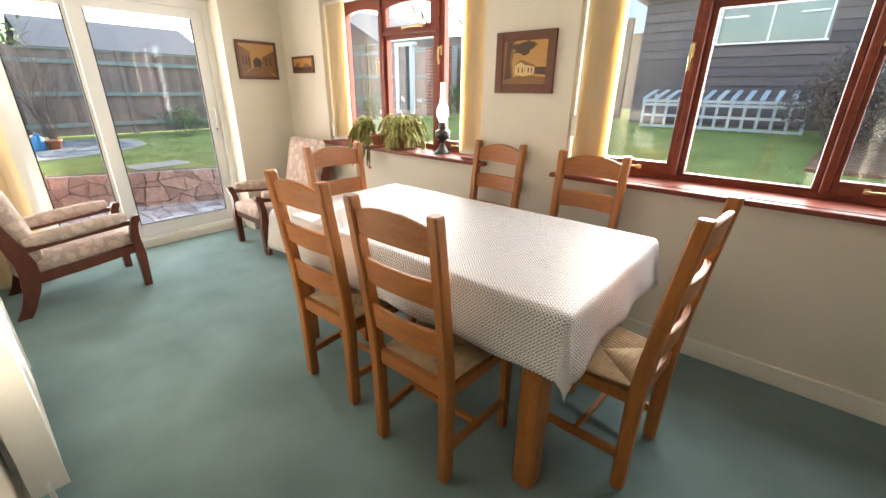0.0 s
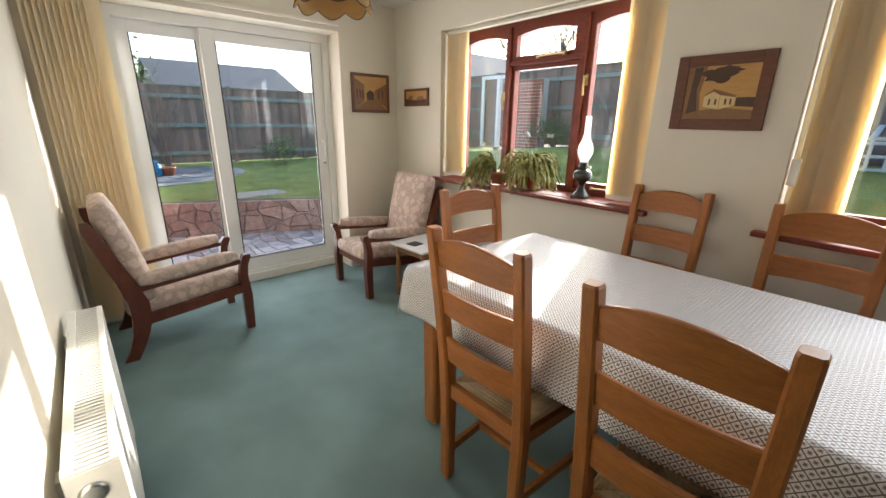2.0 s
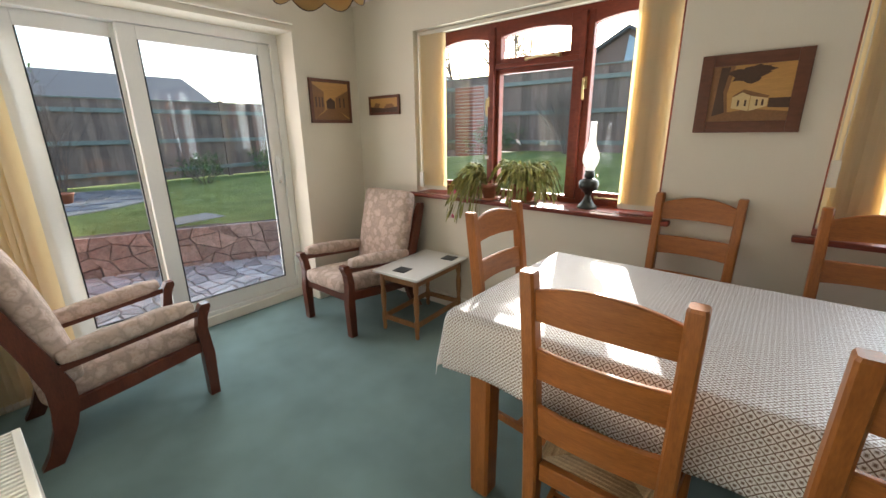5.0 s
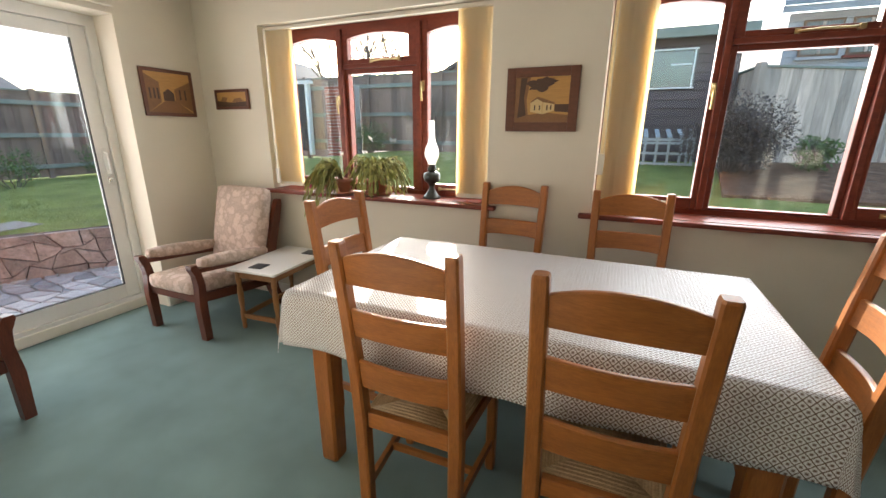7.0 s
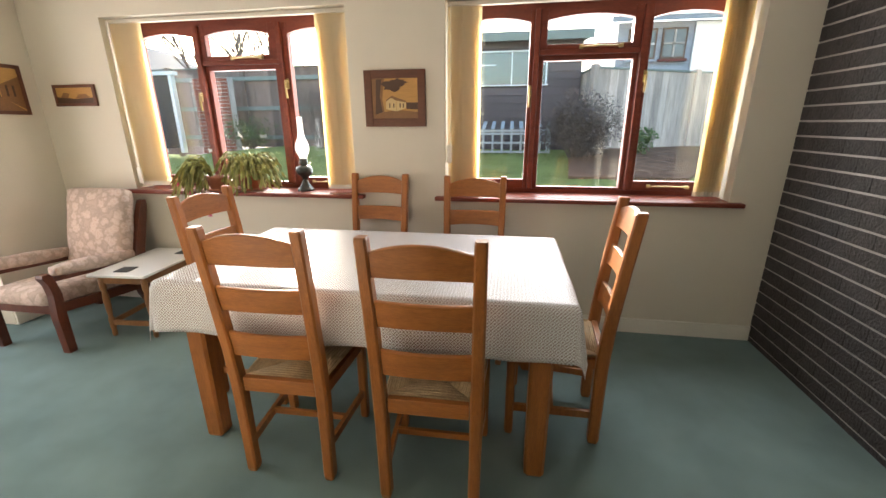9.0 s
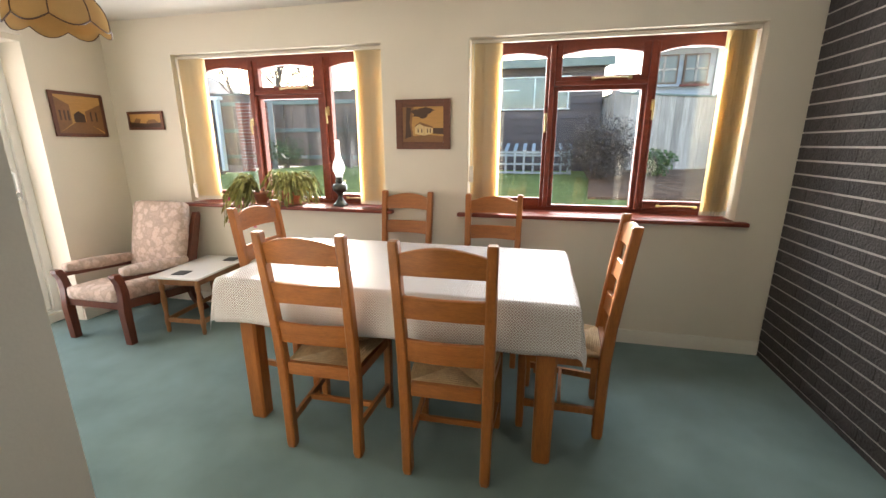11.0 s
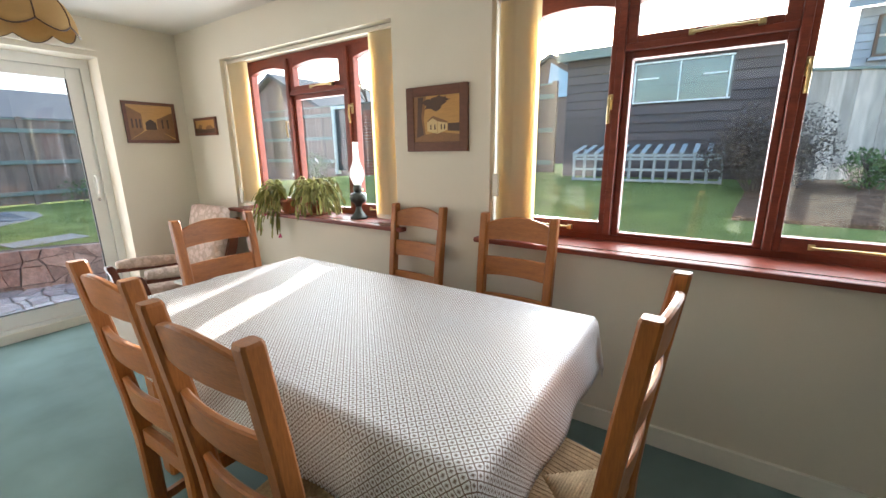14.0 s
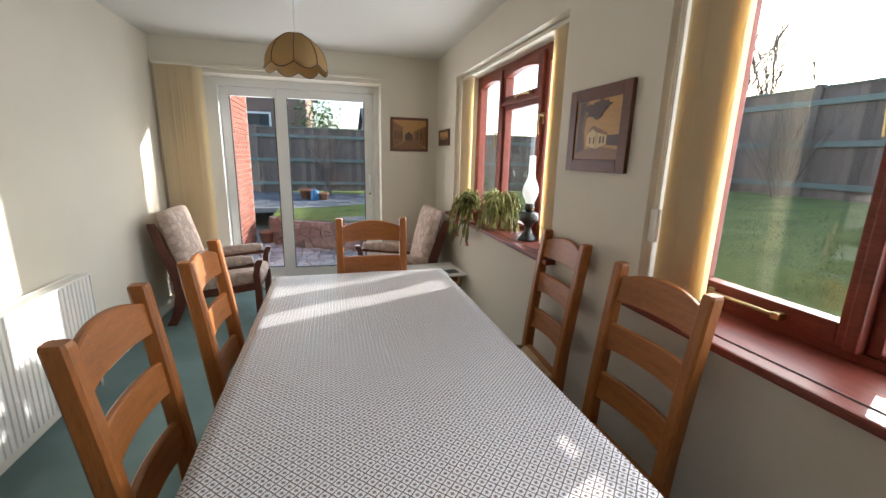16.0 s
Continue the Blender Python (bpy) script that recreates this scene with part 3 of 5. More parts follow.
for s in (-0.36, 0.36):
    part("bracket", box(s - 0.02, s + 0.02, 0.0, 0.03, 0.2, 0.66), STEEL, rad)
part("bleed_pipe", moved(tube(bmesh.new(), [(RX + 0.02, 0.07, 0.0), (RX + 0.02, 0.07, 0.15), (RX, 0.07, 0.17)], 0.008, 8), Matrix()), STEEL, rad)


# ---- dining table and cloth ----
TX0, TX1, TY0, TY1, TZ = -2.03, -0.335, 1.03, 1.945, 0.797
table = thing("dining_table", "honey oak dining table with thick square legs", "table", pose(0, 0, 0))
part("tabletop", box(TX0 + 0.006, TX1 - 0.006, TY0 + 0.006, TY1 - 0.006, TZ - 0.035, TZ - 0.001, bev=0.006), OAK_X, table)
bm = bmesh.new()
for y in (TY0 + 0.05, TY1 - 0.075):
    bx(bm, TX0 + 0.15, TX1 - 0.15, y, y + 0.022, TZ - 0.13, TZ - 0.036)
for x in (TX0 + 0.09, TX1 - 0.112):
    bx(bm, x, x + 0.022, TY0 + 0.12, TY1 - 0.12, TZ - 0.13, TZ - 0.036)
part("apron", bm, OAK_X, table)
for x in (TX0 + 0.063, TX1 - 0.15):
    for y in (TY0 + 0.01, TY1 - 0.09):
        y = y + (0.02 if y < 1.5 else -0.02)
        c = bmesh.new()
        cx, cy = x + 0.045, y + 0.045
        secs = []
        for z, h in ((0, 0.036), (0.012, 0.041), (0.4, 0.044), (TZ - 0.037, 0.045)):
            k = 0.75
            secs.append([(cx + a * h, cy + b * h, z) for a, b in ((-1, -k), (-k, -1), (k, -1), (1, -k), (1, k), (k, 1), (-k, 1), (-1, k))])
        part("leg", loft(c, secs), OAK, table)


def tablecloth():
    drop = 0.218
    bm = bmesh.new()
    uvl = bm.loops.layers.uv.new("print")
    us = list(np.linspace(-drop, 0, 10)) + list(np.linspace(0, TX1 - TX0, 52))[1:-1] + list(np.linspace(TX1 - TX0, TX1 - TX0 + drop, 10))
    vs = list(np.linspace(-drop, 0, 10)) + list(np.linspace(0, TY1 - TY0, 30))[1:-1] + list(np.linspace(TY1 - TY0, TY1 - TY0 + drop, 10))
    L, B = TX1 - TX0, TY1 - TY0

    def spot(u, v):
        du = u if u < 0 else max(0.0, u - L)
        dv = v if v < 0 else max(0.0, v - B)
        x, y = TX0 + min(max(u, 0), L), TY0 + min(max(v, 0), B)
        r = math.hypot(du, dv)
        if r < 1e-6:
            return Vector((x, y, TZ + 0.003 + 0.0012 * noise.noise(Vector((x * 4, y * 4, 0)))))
        wave = 0.012 * math.sin(u * 17 + 1.3 * math.sin(v * 5)) * math.sin(v * 15 + 0.8) + 0.01 * noise.noise(Vector((u * 3, v * 3, 2)))
        corner = abs(du) > 1e-6 and abs(dv) > 1e-6
        if corner:
            a = math.atan2(abs(dv), abs(du))
            fold = math.sin(2 * a)
            out = 0.012 + r * (0.06 + 0.13 * fold ** 2 + 0.05 * math.sin(6 * a))
            return Vector((x + math.copysign(out * math.cos(a), du), y + math.copysign(out * math.sin(a), dv), TZ + 0.003 - r * (0.97 - 0.12 * fold)))
        out = min(0.012, r * 0.6) + (r / drop) * (0.022 + wave)
        drop_z = r - 0.006 if r > 0.012 else r * 0.5
        return Vector((x + (math.copysign(out, du) if du else 0), y + (math.copysign(out, dv) if dv else 0), TZ + 0.003 - drop_z))
    grid = [[bm.verts.new(spot(u, v)) for v in vs] for u in us]
    for i in range(len(us) - 1):
        for j in range(len(vs) - 1):
            f = bm.faces.new((grid[i][j], grid[i + 1][j], grid[i + 1][j + 1], grid[i][j + 1]))
            f.smooth = True
            for lp, (a, b) in zip(f.loops, ((i, j), (i + 1, j), (i + 1, j + 1), (i, j + 1))):
                lp[uvl].uv = (us[a], vs[b])
    ob = solid("tablecloth", bm, CLOTH, "cream cotton tablecloth with a brown diamond lattice print on the table", "tablecloth")
    md = ob.modifiers.new("thick", "SOLIDIFY")
    md.thickness, md.offset = 0.0015, 1.0
    return ob


tablecloth()


# ---- dining chairs ----
def dining_chair(label):
    ch = thing("dining_chair", label, "chair", group="chairs round the table")
    H = 1.088

    def lean(z):
        return 0.0 if z < 0.42 else -0.075 * ((z - 0.42) / (H - 0.42)) ** 1.25

    def half(z):
        return 0.172 + 0.012 * z / H
    for s in (-1, 1):
        secs = []
        for z, k in ((0, 0.8), (0.02, 1), (0.2, 1), (0.42, 1.08), (0.6, 1), (0.85, 0.97), (H - 0.008, 0.92), (H, 0.8)):
            cx, cy, h = s * half(z), lean(z), 0.022 * k
            d = h * 1.15
            c = 0.7
            secs.append([(cx + a * h, cy + b * d, z) for a, b in ((-1, -c), (-c, -1), (c, -1), (1, -c), (1, c), (c, 1), (-c, 1), (-1, c))])
        part("back_leg", loft(bmesh.new(), secs), OAK, ch)
        secs = []
        for z, k in ((0, 0.85), (0.015, 1), (0.43, 1.05), (0.447, 0.9)):
            h = 0.019 * k
            c = 0.7
            secs.append([(s * 0.192 + a * h, 0.385 + b * h, z) for a, b in ((-1, -c), (-c, -1), (c, -1), (1, -c), (1, c), (c, 1), (-c, 1), (-1, c))])
        part("front_leg", loft(bmesh.new(), secs), OAK, ch)
    # crest and slats, slightly bowed backwards
    for name, zb, zt, rise in (("crest_rail", 0.952, 1.037, 0.036), ("slat", 0.768, 0.866, 0.0), ("slat", 0.57, 0.674, 0.0)):
        bm = bmesh.new()
        secs = []
        n = 14
        for i in range(n + 1):
            f = i / n * 2 - 1
            w = half((zb + zt) / 2) - 0.012
            x = f * w
            bow = -0.018 * (1 - f * f)
            top = zt + rise * (1 - f * f) ** 1.0
            bot = zb + (0.006 * (1 - f * f))
            y0, y1 = lean(bot) + bow, lean(top) + bow
            t = 0.010
            secs.append([(x, y0 - t, bot), (x, y0 + t, bot), (x, y1 + t, top - 0.004), (x, y1 + t * 0.5, top), (x, y1 - t * 0.5, top), (x, y1 - t, top - 0.004)])
        part(name, loft(bm, secs), OAK_X, ch)
    # seat rails
    part("seat_rail", box(-0.15, 0.15, -0.013, 0.013, 0.40, 0.462, bev=0.004), OAK_X, ch)
    part("seat_rail", box(-0.175, 0.175, 0.374, 0.396, 0.385, 0.43, bev=0.005), OAK_X, ch)
    for s in (-1, 1):
        part("seat_rail", loft(bmesh.new(), [[(s * w + a, y, z) for a, z in ((-0.011, 0.385), (0.011, 0.385), (0.011, 0.43), (-0.011, 0.43))] for y, w in ((0.018, 0.168), (0.37, 0.192))]), OAK, ch)
        part("stretcher", loft(bmesh.new(), [[(s * w + a, y, z) for a, z in ((-0.009, 0.125), (0.009, 0.125), (0.009, 0.16), (-0.009, 0.16))] for y, w in ((0.018, 0.167), (0.37, 0.192))]), OAK, ch)
    part("stretcher", box(-0.175, 0.175, 0.185, 0.203, 0.13, 0.158, bev=0.003), OAK_X, ch)
    # rush seat: four woven triangles of cord meeting in a cross
    bm = bmesh.new()
    c0, c1, c2, c3 = Vector((-0.168, 0.015, 0)), Vector((0.168, 0.015, 0)), Vector((0.205, 0.398, 0)), Vector((-0.205, 0.398, 0))
    mid = Vector((0, 0.205, 0))
    for a, b in ((c0, c1), (c1, c2), (c2, c3), (c3, c0)):
        n = 22
        for k in range(n):
            f = (k + 0.5) / n
            p, q = a.lerp(mid, f), b.lerp(mid, f)
            z = 0.452 - 0.016 * f + 0.002 * (k % 2)
            tube(bm, [p + Vector((0, 0, z - 0.004)), p.lerp(q, 0.5) + Vector((0, 0, z)), q + Vector((0, 0, z - 0.004))], 0.0062, 5)
    tagged(part("seat", bm, RUSH, ch, "woven rush seat", smooth=True), kind="stuff")
    part("seat_underside", loft(bmesh.new(), [[(-0.155, 0.02, z), (0.155, 0.02, z), (0.185, 0.37, z), (-0.185, 0.37, z)] for z in (0.415, 0.437)]), RUSH, ch)
    return ch


chair = dining_chair("honey oak ladder-back dining chair with a woven rush seat")
chair.matrix_basis = pose(-1.45, 0.93, 0, 0, 0, 1)
for x, y, r in ((-0.848, 0.893, 1), (-1.487, 2.335, 177), (-0.815, 2.274, 181), (-2.10, 1.55, -92), (-0.15, 1.486, 86)):
    copy_thing(chair, pose(x, y, 0, 0, 0, r))


# ---- armchairs ----
def armchair(m, label):
    ch = thing("armchair", label, "armchair", m, group="pair of armchairs")
    for s in (-1, 1):
        def bar(secs, w):
            return loft(bmesh.new(), [[(s * 0.265 + a * w, y, z) for a, y, z in sec] for sec in secs])
        sq = lambda y, z, d: [(-1, y - d, z), (1, y - d, z), (1, y + d, z), (-1, y + d, z)]
        part("front_leg", bar([sq(0.33, 0, 0.024), sq(0.335, 0.25, 0.029), sq(0.325, 0.40, 0.026), sq(0.335, 0.47, 0.024), sq(0.355, 0.525, 0.028), sq(0.36, 0.545, 0.02)], 0.026), DARK_WOOD, ch)
        part("rear_leg", bar([sq(-0.36, 0, 0.036), sq(-0.325, 0.06, 0.036), sq(-0.285, 0.16, 0.042), sq(-0.265, 0.26, 0.05), sq(-0.265, 0.36, 0.05), sq(-0.31, 0.52, 0.043), sq(-0.345, 0.62, 0.040), sq(-0.385, 0.74, 0.036), sq(-0.415, 0.83, 0.03), sq(-0.425, 0.87, 0.018)], 0.022), DARK_WOOD, ch)
        rail = lambda y, z0, z1: [(-1, y, z0), (1, y, z0), (1, y, z1), (-1, y, z1)]
        part("side_rail", bar([rail(-0.245, 0.21, 0.275), rail(0.0, 0.235, 0.30), rail(0.312, 0.275, 0.335)], 0.014), DARK_WOOD, ch)
        part("arm_rail", bar([rail(-0.285, 0.425, 0.465), rail(0.0, 0.455, 0.485), rail(0.315, 0.485, 0.515)], 0.021), DARK_WOOD, ch)
        tilt = Matrix.Translation((s * 0.265, 0.0, 0.495)) @ pose(0, 0, 0, 5.5, 0, 0)
        part("arm_pad", cushion(bmesh.new(), -0.04, 0.04, -0.25, 0.31, -0.012, 0.055, 0.026, tilt), FLORAL, ch, "floral padded arm", smooth=True)
    part("front_rail", box(-0.243, 0.243, 0.318, 0.342, 0.265, 0.335, bev=0.005), DARK_WOOD, ch)
    part("rear_rail", box(-0.246, 0.246, -0.277, -0.253, 0.20, 0.26, bev=0.005), DARK_WOOD, ch)
    part("seat_cushion", cushion(bmesh.new(), -0.24, 0.24, -0.33, 0.37, 0.0, 0.115, 0.045, Matrix.Translation((0, 0, 0.275)) @ pose(0, 0, 0, 6, 0, 0), 0.02), FLORAL, ch, "floral seat cushion", smooth=True)
    m2 = Matrix.Translation((0, -0.20, 0.37)) @ pose(0, 0, 0, 13.5, 0, 0)
    part("back_cushion", cushion(bmesh.new(), -0.262, 0.262, -0.07, 0.045, -0.03, 0.615, 0.05, m2, 0.018), FLORAL, ch, "floral back cushion", smooth=True)
    return ch


armchair(pose(-3.755, 0.355, 0, 0, 0, 0), "dark wood framed armchair in faded floral fabric by the blind")
armchair(pose(-3.652, 1.93, 0, 0, 0, 180), "dark wood framed armchair in faded floral fabric in the corner")

# ---- coffee table ----
ct = thing("side_table", "small pine side table with a white laminate top", "side table", pose(-3.155, 2.105, 0, 0, 0, 4))
part("tabletop", box(-0.207, 0.207, -0.315, 0.315, 0.452, 0.472, bev=0.007), LAMINATE, ct, "white laminate top")
for x in (-0.155, 0.155):
    for y in (-0.265, 0.265):
        prof = [(0.013, 0), (0.017, 0.02), (0.014, 0.05), (0.019, 0.07), (0.019, 0.13), (0.013, 0.15), (0.019, 0.21), (0.021, 0.28), (0.014, 0.34), (0.02, 0.36), (0.02, 0.451)]
        part("leg", moved(lathe(prof, 14), pose(x, y, 0)), PINE, ct)
for x in (-0.155, 0.155):
    part("stretcher", box(x - 0.009, x + 0.009, -0.252, 0.252, 0.085, 0.12, bev=0.003), PINE, ct)
    part("apron", box(x - 0.009, x + 0.009, -0.245, 0.245, 0.395, 0.45, bev=0.003), PINE, ct)
for y in (-0.265, 0.265):
    part("stretcher", box(-0.14, 0.14, y - 0.009, y + 0.009, 0.085, 0.12, bev=0.003), PINE, ct)
    part("apron", box(-0.135, 0.135, y - 0.009, y + 0.009, 0.395, 0.45, bev=0.003), PINE, ct)
for x, y in ((-3.155, 1.90), (-3.06, 2.32)):
    solid("coaster", moved(box(-0.05, 0.05, -0.05, 0.05, 0, 0.006, bev=0.0015), pose(x, y, 0.472, 0, 0, 8)), SLATE, "dark slate coaster on the side table", "coaster", group="slate coasters")


# ---- pictures ----
def picture(name, m, w, h, border, label, scene_kind):
    """Built facing -y, with its back on y = 0 and its lower middle at the origin."""
    p = thing(name, label, "picture", m)
    bm = bmesh.new()
    for a in ((-w / 2, -w / 2 + border, 0, h), (w / 2 - border, w / 2, 0, h), (-w / 2 + border, w / 2 - border, 0, border), (-w / 2 + border, w / 2 - border, h - border, h)):
        bx(bm, a[0], a[1], -0.018, 0, a[2], a[3], bev=0.0025)
    part("frame", bm, PIC_FRAME, p)
    iw, ih = w / 2 - border, h - 2 * border
    part("panel", box(-iw, iw, -0.012, -0.002, border, border + ih), VENEER, p, "amber wood veneer panel")

    def patch(nm, pts, mt, d):
        bm = bmesh.new()
        loft(bm, [[(-iw + u * 2 * iw, y, border + v * ih) for u, v in pts] for y in (-0.0121 - d, -0.0121)])
        part(nm, bm, mt, p)
    blob = lambda cx, cy, rx, ry, k, s: [(cx + rx * (1 + 0.25 * math.sin(k * t + s)) * math.cos(t), cy + ry * (1 + 0.25 * math.cos(k * t + s)) * math.sin(t)) for t in (2 * math.pi * i / 24 for i in range(24))]
    if scene_kind == "cottage":
        patch("inlay", [(0.0, 0.0), (1.0, 0.0), (1.0, 0.16), (0.55, 0.22), (0.0, 0.12)], VENEER_MID, 0.0006)
        patch("inlay", [(0.0, 0.10), (0.26, 0.16), (0.22, 0.5), (0.28, 1.0), (0.0, 1.0)], VENEER_MID, 0.0010)
        patch("inlay", [(0.06, 0.1), (0.22, 0.16), (0.17, 0.55), (0.22, 0.98), (0.10, 0.98)], VENEER_DARK, 0.0014)
        patch("inlay", [(0.30, 0.24), (0.52, 0.18), (0.52, 0.46), (0.42, 0.56), (0.30, 0.46)], VENEER_PALE, 0.0012)
        patch("inlay", [(0.53, 0.18), (0.74, 0.26), (0.74, 0.42), (0.53, 0.46)], VENEER_PALE, 0.0009)
        patch("inlay", [(0.30, 0.46), (0.43, 0.57), (0.75, 0.44), (0.74, 0.40), (0.53, 0.45), (0.42, 0.52), (0.30, 0.43)], VENEER_MID, 0.0016)
        patch("inlay", [(0.75, 0.24), (1.0, 0.22), (1.0, 0.40), (0.75, 0.40)], VENEER_DARK, 0.0008)
        patch("inlay", blob(0.45, 0.82, 0.22, 0.13, 5, 0.4), VENEER_DARK, 0.0018)
        patch("inlay", blob(0.58, 0.90, 0.18, 0.08, 7, 1.4), VENEER_DARK, 0.0019)
        for u in (0.37, 0.46, 0.60, 0.67):
            patch("inlay", [(u, 0.27), (u + 0.025, 0.27), (u + 0.025, 0.38), (u, 0.38)], VENEER_DARK, 0.0020)
    elif scene_kind == "street":
        patch("inlay", [(0, 0), (1, 0), (0.62, 0.32), (0.42, 0.32)], VENEER_MID, 0.0006)
        patch("inlay", [(0, 0), (0.3, 0.26), (0.3, 0.75), (0, 0.95)], VENEER_MID, 0.0010)
        patch("inlay", [(1, 0.05), (0.62, 0.30), (0.62, 0.6), (1, 0.82)], VENEER_MID, 0.0010)
        for u in (0.06, 0.15, 0.23, 0.72, 0.84):
            patch("inlay", [(u, 0.34), (u + 0.04, 0.34), (u + 0.04, 0.6), (u, 0.6)], VENEER_DARK, 0.0014)
        patch("inlay", [(0.36, 0.3), (0.6, 0.3), (0.6, 0.5), (0.48, 0.6), (0.36, 0.5)], VENEER_DARK, 0.0008)
    else:
        patch("inlay", [(0, 0), (1, 0), (1, 0.35), (0.5, 0.28), (0, 0.4)], VENEER_DARK, 0.0006)
        patch("inlay", [(0.1, 0.36), (0.3, 0.32), (0.36, 0.62), (0.2, 0.7)], VENEER_MID, 0.0010)
        patch("inlay", [(0.5, 0.3), (0.9, 0.34), (0.8, 0.6), (0.6, 0.55)], VENEER_MID, 0.0010)
    return p


picture("marquetry_picture", pose(-1.362, YN - 0.001, 1.399), 0.412, 0.352, 0.052, "wood marquetry picture of a cottage and tree in a dark frame", "cottage")
picture("marquetry_picture", pose(XW + 0.001, 2.146, 1.495, 0, 0, 90), 0.40, 0.34, 0.026, "wood marquetry picture of a street in a thin dark frame", "street")
picture("marquetry_picture", pose(-3.836, YN - 0.001, 1.556), 0.365, 0.152, 0.022, "small landscape marquetry picture in a dark frame", "view")

# ---- pendant lamp ----
pl = thing("pendant_lamp", "scalloped amber fabric pendant lamp hanging from the ceiling", "lamp", pose(-2.82, 1.14, 0))
part("ceiling_rose", moved(lathe([(0.045, 2.395), (0.05, 2.41), (0.05, ZC)], 24), Matrix()), LAMINATE, pl)
bm = bmesh.new()
tube(bm, [(0, 0, 2.396), (0, 0, 2.20)], 0.004, 6)
part("flex", bm, LAMINATE, pl)
bm = bmesh.new()
N, M = 48, 9
rings = []
for j in range(M + 1):
    f = j / M
    ring = []
    for i in range(N):
        a = 2 * math.pi * i / N
        sc = abs(math.sin(4 * a))
        r = (0.018 + 0.172 * math.sin(min(1.0, f * 1.05) * math.pi / 2) ** 0.9) * (1 + 0.045 * sc * f)
        z = 2.205 - 0.205 * f ** 1.35 - 0.035 * sc * f ** 3
        ring.append(bm.verts.new((r * math.cos(a), r * math.sin(a), z)))
    rings.append(ring)
for a, b in zip(rings, rings[1:]):
    for i in range(N):
        bm.faces.new((a[i], a[(i + 1) % N], b[(i + 1) % N], b[i])).smooth = True
shade = part("shade", bm, SHADE, pl, "amber fabric shade with scalloped edge")
md = shade.modifiers.new("thick", "SOLIDIFY")
md.thickness = 0.0015
for k in range(8):
    a = math.pi / 4 * k
    pts = [(((0.018 + 0.172 * math.sin(min(1.0, f * 1.05) * math.pi / 2) ** 0.9) + 0.002) * math.cos(a), ((0.018 + 0.172 * math.sin(min(1.0, f * 1.05) * math.pi / 2) ** 0.9) + 0.002) * math.sin(a), 2.205 - 0.205 * f ** 1.35) for f in (j / 8 for j in range(9))]
    part("rib", tube(bmesh.new(), pts, 0.003, 5), VENEER_DARK, shade)
bm = bmesh.new()
tube(bm, [((0.192 * (1 + 0.045 * abs(math.sin(4 * a)))) * Vector((math.cos(a), math.sin(a), 0)) + Vector((0, 0, 2.0 - 0.035 * abs(math.sin(4 * a)))))[:] for a in (2 * math.pi * i / 64 for i in range(65))], 0.0035, 5)
part("trim", bm, VENEER_DARK, shade)
part("bulb", moved(lathe([(0.013, 2.18), (0.014, 2.13), (0.028, 2.10), (0.03, 2.075), (0.02, 2.055), (0.003, 2.048)], 18), Matrix()), OPAL, pl)

# ---- oil lamp on the sill ----
ol = thing("oil_lamp", "dark pewter oil lamp with a frosted glass chimney on the sill", "lamp", pose(-2.105, 2.53, 0.9405))
part("base", lathe([(0.062, 0), (0.064, 0.008), (0.05, 0.02), (0.028, 0.05), (0.018, 0.08), (0.022, 0.09), (0.03, 0.105), (0.055, 0.125), (0.060, 0.15), (0.056, 0.172), (0.035, 0.185)], 32), PEWTER, ol, smooth=True)
part("burner", lathe([(0.022, 0.185), (0.03, 0.195), (0.032, 0.21), (0.026, 0.225), (0.03, 0.235)], 24), PEWTER, ol)
part("wick_knob", moved(lathe([(0.009, 0), (0.009, 0.006)], 12), pose(0.045, 0, 0.205, 0, 90, 0)), BRASS, ol)
chim = lathe([(0.026, 0.236), (0.03, 0.25), (0.046, 0.285), (0.05, 0.31), (0.044, 0.345), (0.026, 0.385), (0.02, 0.42), (0.0185, 0.52), (0.0195, 0.525)], 28, cap=False)
cg = part("chimney", chim, OPAL, ol, "frosted white glass chimney", smooth=True)

